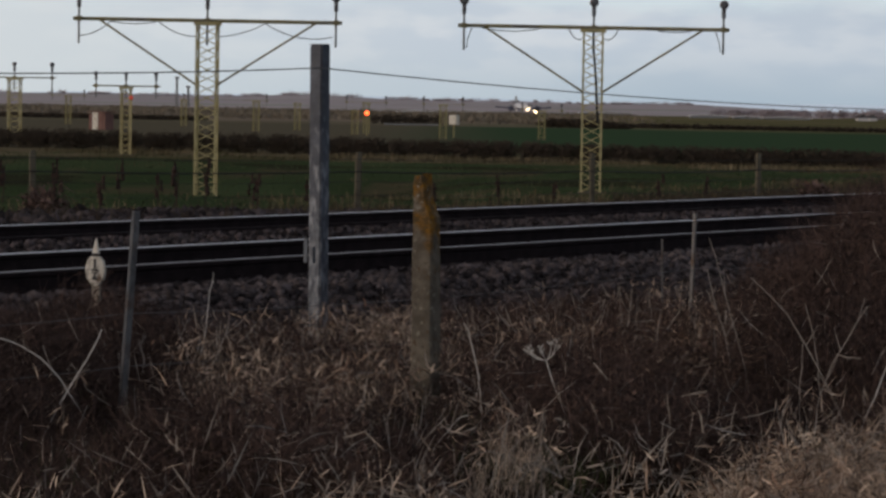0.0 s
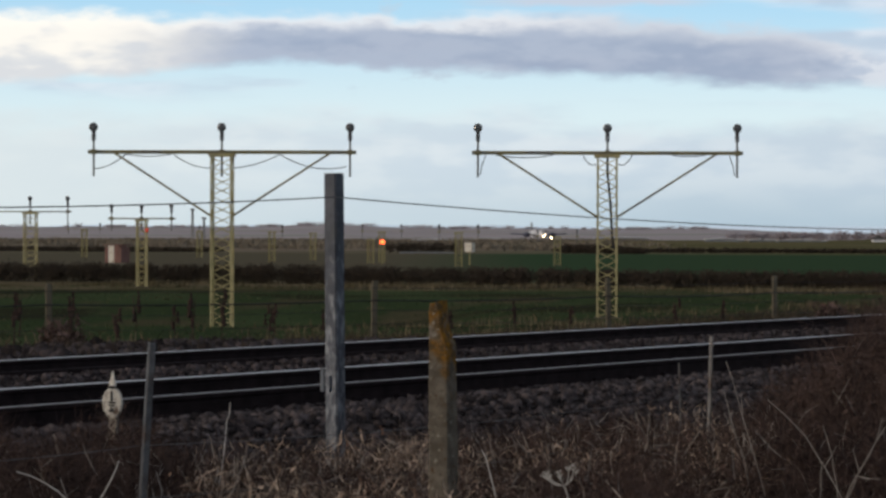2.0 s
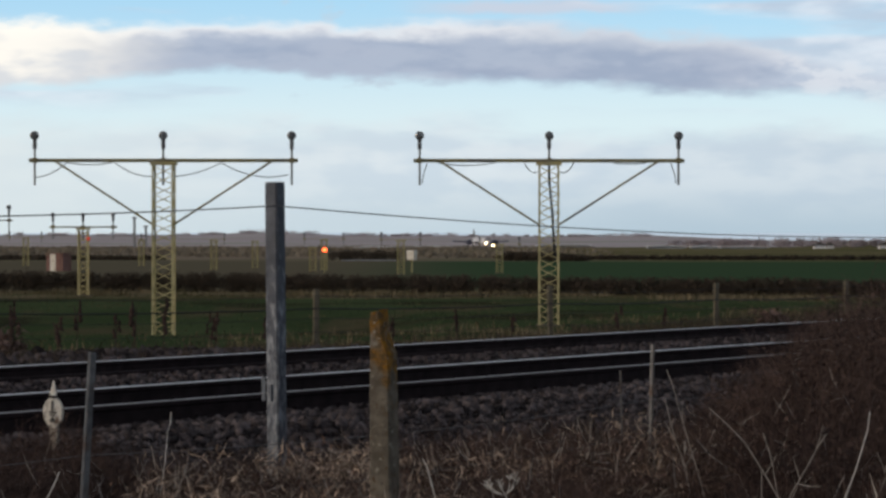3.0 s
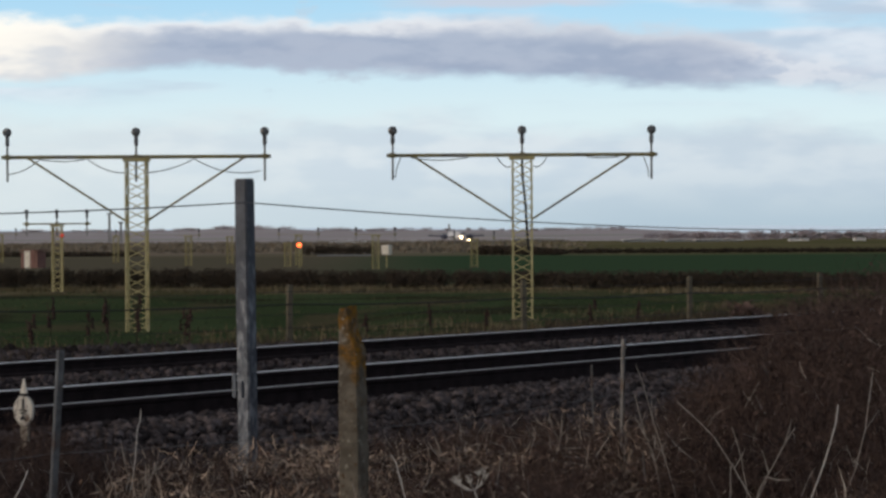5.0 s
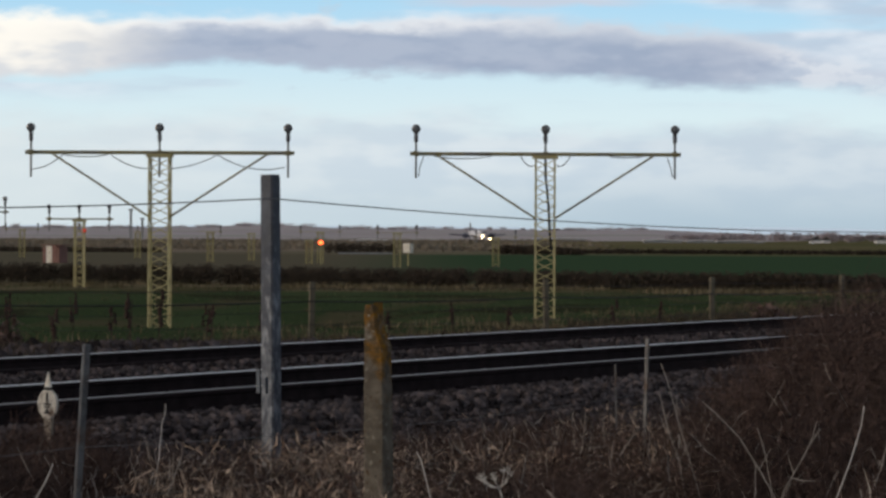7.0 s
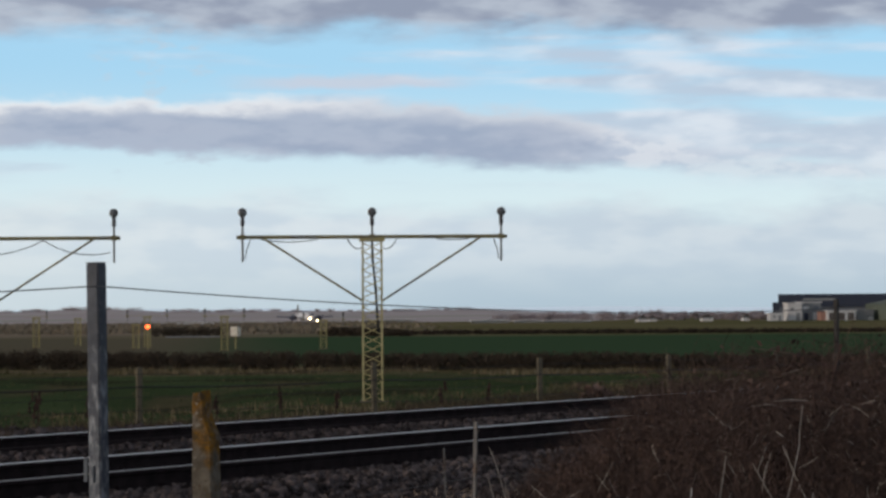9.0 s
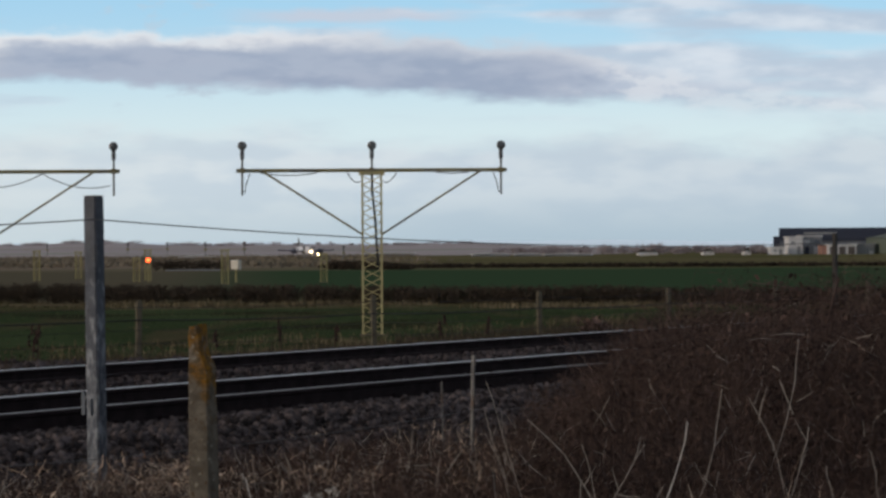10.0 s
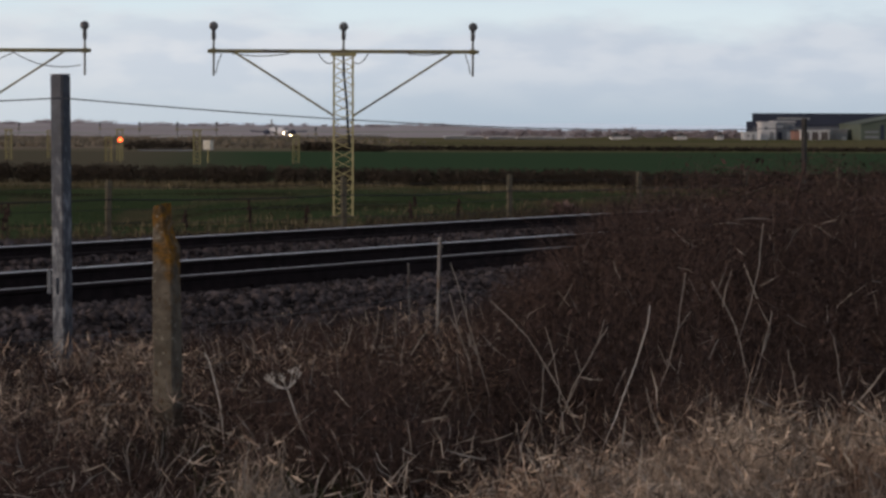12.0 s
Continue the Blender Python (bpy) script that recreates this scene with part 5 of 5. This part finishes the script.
    ln = np.where(twig, rng.uniform(0.07, 0.26, n), rng.uniform(0.012, 0.032, n))
    wd = np.where(twig, 0.0015, ln * 0.28)
    loose("withered_leaves", x, y, z, ln, wd, M_DRYLEAF, "withered brown leaves and twigs in the brambles", "leaves", 54)
    # bleached bits of stalk caught in the thicket
    x, y = in_view(rng, 5200, 11.5, 24.0)
    s = -0.873 * x + 0.488 * (y - 26.85)
    k = s < -2.2
    x, y = x[k], y[k]
    n = len(x)
    z = rise(x, y) + thickness(x, y) * rng.random(n) * 0.85
    loose("bleached_twigs", x, y, z, rng.uniform(0.05, 0.22, n), rng.uniform(0.0016, 0.0042, n), M_PALESTEM, "bleached broken stalks caught in the brambles", "twigs", 55, upright=0.8)
    # rough grass and dark scrub on the far side of the line
    x = rng.uniform(-9, 22, 110000)
    s = rng.uniform(5.6, 17.0, 110000)
    y = (s + 0.873 * x) / 0.488 + 26.85
    k = (np.abs(x / y - 0.03) < 0.21) & (y < 100)
    x, y, s = x[k], y[k], s[k]
    g = patch(x, y, 0.35, 3.0)
    k = (rng.random(len(x)) < np.clip(0.30 + 1.0 * g - 0.06 * (s - 11.0), 0.02, 1)) & (s > 10.6 + 1.2 * (1 - smooth(x, -4.0, 0.0)))
    blades("rough_grass", x[k], y[k], rng.uniform(0.05, 0.22, k.sum()), rng.uniform(0.014, 0.034, k.sum()), 0.9, M_FIELDGRASS, "tufts of rough tan grass along the fence", "grass", 46, seg=3, droop=0.9)
    k = ((s < 10.6) & (rng.random(len(x)) < 0.75)) | ((x / y > 0.045) & (s < 13.5) & (rng.random(len(x)) < 0.6))
    blades("dark_scrub", x[k], y[k], rng.uniform(0.08, 0.26, k.sum()) * (1 + 0.4 * smooth(x[k] / y[k], 0.05, 0.11)), rng.uniform(0.010, 0.024, k.sum()), 0.95, M_HEDGE, "dark dead scrub on the far side of the ballast", "scrub", 47, seg=3, droop=0.9)
    # green crop, and tan tufts before the hedge
    x = rng.uniform(-16, 20, 70000)
    y = rng.uniform(46, 96, 70000)
    s = -0.873 * x + 0.488 * (y - 26.85)
    k = (s > 11.0) & (np.abs(x / y - 0.03) < 0.21) & (y < 97 - 0.435 * x)
    blades("crop_blades", x[k], y[k], rng.uniform(0.02, 0.075, k.sum()), rng.uniform(0.02, 0.05, k.sum()), 0.7, M_CROP, "short green winter crop in the field", "crop", 56, seg=2)
    x = rng.uniform(-20, 24, 40000)
    y = 98.2 - 0.435 * x + rng.normal(0, 2.2, 40000) - 4.0
    g = patch(x, y, 0.18, 6.0) + 0.5 * patch(x, y, 0.7, 8.0)
    k = g > 0.10
    blades("rough_grass", x[k], y[k], rng.uniform(0.04, 0.22, k.sum()), rng.uniform(0.02, 0.045, k.sum()), 0.6, M_FIELDGRASS, "tufts of rough tan grass below the hedge", "grass", 48, seg=3)


verge()


def stem(x, y, dx, top, bow=0.0, up=0.0, r=0.0034, fork=1, label="bleached dead stalk curving up out of the brambles"):
    """One dry stalk from the ground at (x, y) to its tip dx aside at height top, bowed, with a few side twigs."""
    rng = np.random.default_rng(int(abs(x) * 1000 + y * 10))
    z0 = float(rise(x, y)) - 0.03
    root = empty("dead_stalk", pose(x, y, z0), label, "stalk", "dead stalks")
    pts = []
    for k in range(11):
        t = k / 10
        w = 4 * t * (1 - t)
        pts.append(Vector((dx * t + bow * w + 0.012 * math.sin(7 * t + x * 9) * t + rng.uniform(-0.004, 0.004), rng.uniform(-0.005, 0.005), (top - z0) * t + up * w)))
    bm = bmesh.new()
    add_line(bm, pts, r * 0.82, 6, 0.7)
    st = part("stalk", bm, M_BLEACH if r > 0.0041 else M_PALESTEM, root)
    for i in range(fork):
        p = pts[5 + (i * 2) % 5]
        d = Vector((rng.uniform(-1, 1), rng.uniform(-0.5, 0.5), rng.uniform(0.5, 1.2))).normalized()
        bm = bmesh.new()
        add_line(bm, [p, p + d * 0.04 + Vector((0, 0, 0.01)), p + d * 0.09 + Vector((0, 0, 0.03))], r * 0.6, 5, 0.5)
        part("twig", bm, M_PALESTEM, st)
    return root


# (x, y, tip aside, tip height, bow, rise of the bow, radius, twigs)
for row in (
    (1.80, 15.2, -0.49, 0.845, 0.0, 0.09, 0.0038, 2), (1.60, 15.2, 0.225, 0.725, -0.06, 0, 0.0036, 3), (1.66, 15.1, -0.12, 0.737, 0.01, 0, 0.003, 0),
    (1.66, 14.6, 0.285, 0.857, 0.03, 0, 0.0044, 0), (2.45, 16.6, 0.32, 1.156, 0.05, 0, 0.0037, 0), (2.54, 15.6, -0.165, 0.916, 0.05, 0.03, 0.0034, 0),
    (2.46, 15.4, 0.165, 0.788, -0.02, 0, 0.004, 3), (1.93, 15.6, 0.32, 0.956, 0.06, 0, 0.0034, 2), (1.49, 14.8, 0.0, 0.584, 0.01, 0, 0.003, 0),
    (1.43, 16.4, -0.235, 0.969, 0.03, 0, 0.0032, 2), (1.38, 16.9, -0.16, 0.80, 0.03, 0, 0.0036, 2), (0.09, 14.6, -0.083, 0.654, 0.04, 0.05, 0.0042, 0),
    (-0.12, 13.6, 0.17, 0.347, 0.0, 0.04, 0.0044, 1), (2.02, 14.2, -0.14, 0.531, 0.0, 0, 0.003, 1), (2.62, 14.6, -0.06, 0.665, 0.01, 0, 0.003, 1),
    (2.90, 15.0, -0.09, 0.70, 0.02, 0, 0.003, 1), (-1.81, 14.4, 0.29, 0.611, 0.02, 0.05, 0.0048, 1), (-1.60, 15.0, -0.43, 0.523, 0.0, 0.09, 0.0048, 1),
    (-0.53, 13.5, -0.03, 0.456, -0.02, 0, 0.0038, 2), (-1.38, 17.6, 0.09, 0.70, 0.02, 0, 0.0042, 0), (-1.20, 16.2, 0.09, 0.52, -0.02, 0, 0.0036, 1),
    (-0.20, 13.0, -0.05, 0.42, -0.04, 0, 0.0034, 1), (0.14, 12.8, 0.12, 0.36, 0.0, 0.03, 0.0034, 1), (1.28, 13.5, 0.05, 0.45, -0.03, 0, 0.0032, 2),
    (0.92, 13.9, 0.10, 0.42, 0.03, 0, 0.003, 2), (2.25, 13.6, -0.05, 0.55, 0.03, 0, 0.0034, 1), (3.3, 19.0, -0.08, 1.15, -0.03, 0, 0.004, 2),
):
    stem(*row)


def umbel(x, y, tall, lean, mat, size=0.078):
    root = empty("hogweed_skeleton", pose(x, y, float(rise(x, y)) - 0.02, 0, lean, 0), "dry bleached hogweed skeleton with spoked head", "plant", "dead stalks")
    bm = bmesh.new()
    add_line(bm, [(0, 0, 0), (0.01, 0, tall * 0.4), (-0.012, 0, tall * 0.75), (-0.02, 0, tall)], 0.0045, 6, 0.7)
    part("stalk", bm, mat, root)
    for k in range(11):
        a = 6.2832 * k / 11
        ln = size * (0.8 + 0.4 * ((k * 7) % 5) / 5)
        e = Vector((-0.02 + ln * math.cos(a), ln * math.sin(a), tall + 0.040 + 0.03 * ((k * 3) % 4) / 4))
        bm = bmesh.new()
        add_line(bm, [(-0.02, 0, tall), (-0.02 + ln * 0.5 * math.cos(a), ln * 0.5 * math.sin(a), tall + 0.015), e], 0.002, 5, 0.7)
        for j in range(5):
            b = 6.2832 * j / 5 + a
            add_rod(bm, e, e + Vector((0.016 * math.cos(b), 0.016 * math.sin(b), 0.018)), 0.0012, 4)
        part("spoke", bm, mat, root)


umbel(0.49, 14.2, 0.43, -14, M_BLEACH)
umbel(2.62, 17.6, 0.80, -3, M_BRACKEN, 0.065)


def lineside_bush(x, y, seed):
    s = empty("bramble_bush", pose(x, y, float(rise(x, y)) - 0.02), "grey brown leafless bramble bush by the fence", "bush", "lineside bushes")
    rng = np.random.default_rng(seed)
    for k in range(16):
        a = rng.uniform(0, 6.28)
        r, t = rng.uniform(0.1, 0.34), rng.uniform(0.25, 0.50)
        bm = bmesh.new()
        add_line(bm, [(0, 0, 0), (r * 0.4 * math.cos(a), r * 0.4 * math.sin(a), t * 0.7), (r * math.cos(a), r * math.sin(a), t), (r * 1.4 * math.cos(a), r * 1.4 * math.sin(a), t * 0.8)], 0.007, 5, 0.5)
        part("cane", bm, M_BRACKEN, s)
    crown = fuzz("crown", [(0, 0, 0.20, 0.30, 0.25, 0.24), (0.12, 0, 0.14, 0.36, 0.22, 0.15)], M_BRACKEN, "dense withered twigs", "twigs", seed, 420, 0.06)
    crown.parent = s
    del crown["category"]


lineside_bush(-5.35, 43.2, 81)
lineside_bush(5.6, 53.6, 83)


def field_weeds():
    rng = np.random.default_rng(61)
    for x, y, h in ((-5.0, 41.5, 0.75), (-4.55, 42.5, 0.55), (-3.75, 44.5, 0.70), (-3.35, 44.2, 0.75), (-2.75, 45.5, 0.55), (-6.1, 44.5, 0.7), (0.55, 50.5, 0.5), (3.1, 53.0, 0.5), (-5.6, 47.0, 0.6), (-4.2, 46.8, 0.5), (-4.9, 48.5, 0.65), (-2.1, 47.2, 0.45), (-3.0, 48.8, 0.5), (-6.7, 49.5, 0.6), (1.4, 52.2, 0.4), (4.0, 55.4, 0.45), (-0.4, 49.6, 0.4)):
        w = empty("dock_weed", pose(x, y, float(rise(x, y)) - 0.03), "dark dead dock stalk with clustered seed heads", "weed", "dock weeds")
        bm = bmesh.new()
        add_line(bm, [(0, 0, 0), (0.02, 0, h * 0.5), (rng.uniform(-0.05, 0.05), 0, h)], 0.012, 5, 0.5)
        part("stalk", bm, M_DRYLEAF, w)
        for j in range(3):
            bm = bmesh.new()
            z0 = h * (0.45 + 0.18 * j)
            add_lathe(bm, [(rng.uniform(0.008, 0.045) * (1 - 0.7 * t / 9), z0 + h * 0.30 * t / 9) for t in range(10)], 7, pose(rng.uniform(-0.06, 0.06), 0, 0))
            for v in bm.verts:
                v.co += Vector(rng.normal(0, 0.009, 3))
            part("seed_head", bm, M_DRYLEAF, w)


field_weeds()


def sapling():
    """A bare young shrub rising out of the thicket, with a few leaves left."""
    rng = np.random.default_rng(71)
    s = empty("hawthorn_sapling", pose(3.62, 20.6, float(rise(3.62, 20.6)) - 0.03), "dark bare sapling with few leaves above brambles", "shrub")
    bm = bmesh.new()
    add_line(bm, [(0, 0, 0), (0.02, 0, 0.6), (-0.03, 0, 1.05), (0.05, 0, 1.36)], 0.016, 7, 0.45)
    trunk = part("trunk", bm, M_BRACKEN, s)
    for k in range(14):
        z = rng.uniform(0.5, 1.25)
        a = rng.uniform(0, 6.28)
        ln = rng.uniform(0.25, 0.6)
        d = Vector((math.cos(a), 0.5 * math.sin(a), 0.35))
        bm = bmesh.new()
        add_line(bm, [Vector((0, 0, z)), Vector((0, 0, z)) + d * ln * 0.5, Vector((0, 0, z)) + d * ln + Vector((0, 0, -0.06))], 0.006, 5, 0.4)
        limb = part("limb", bm, M_BRACKEN, trunk)
        bm = bmesh.new()
        for j in range(9):
            t = rng.uniform(0.35, 1.0)
            p = Vector((0, 0, z)) + d * ln * t + Vector(rng.normal(0, 0.03, 3))
            add_box(bm, (0.035, 0.003, 0.025), p, tuple(rng.uniform(0, 180, 3)))
        part("leaves", bm, M_DRYLEAF, limb)


sapling()
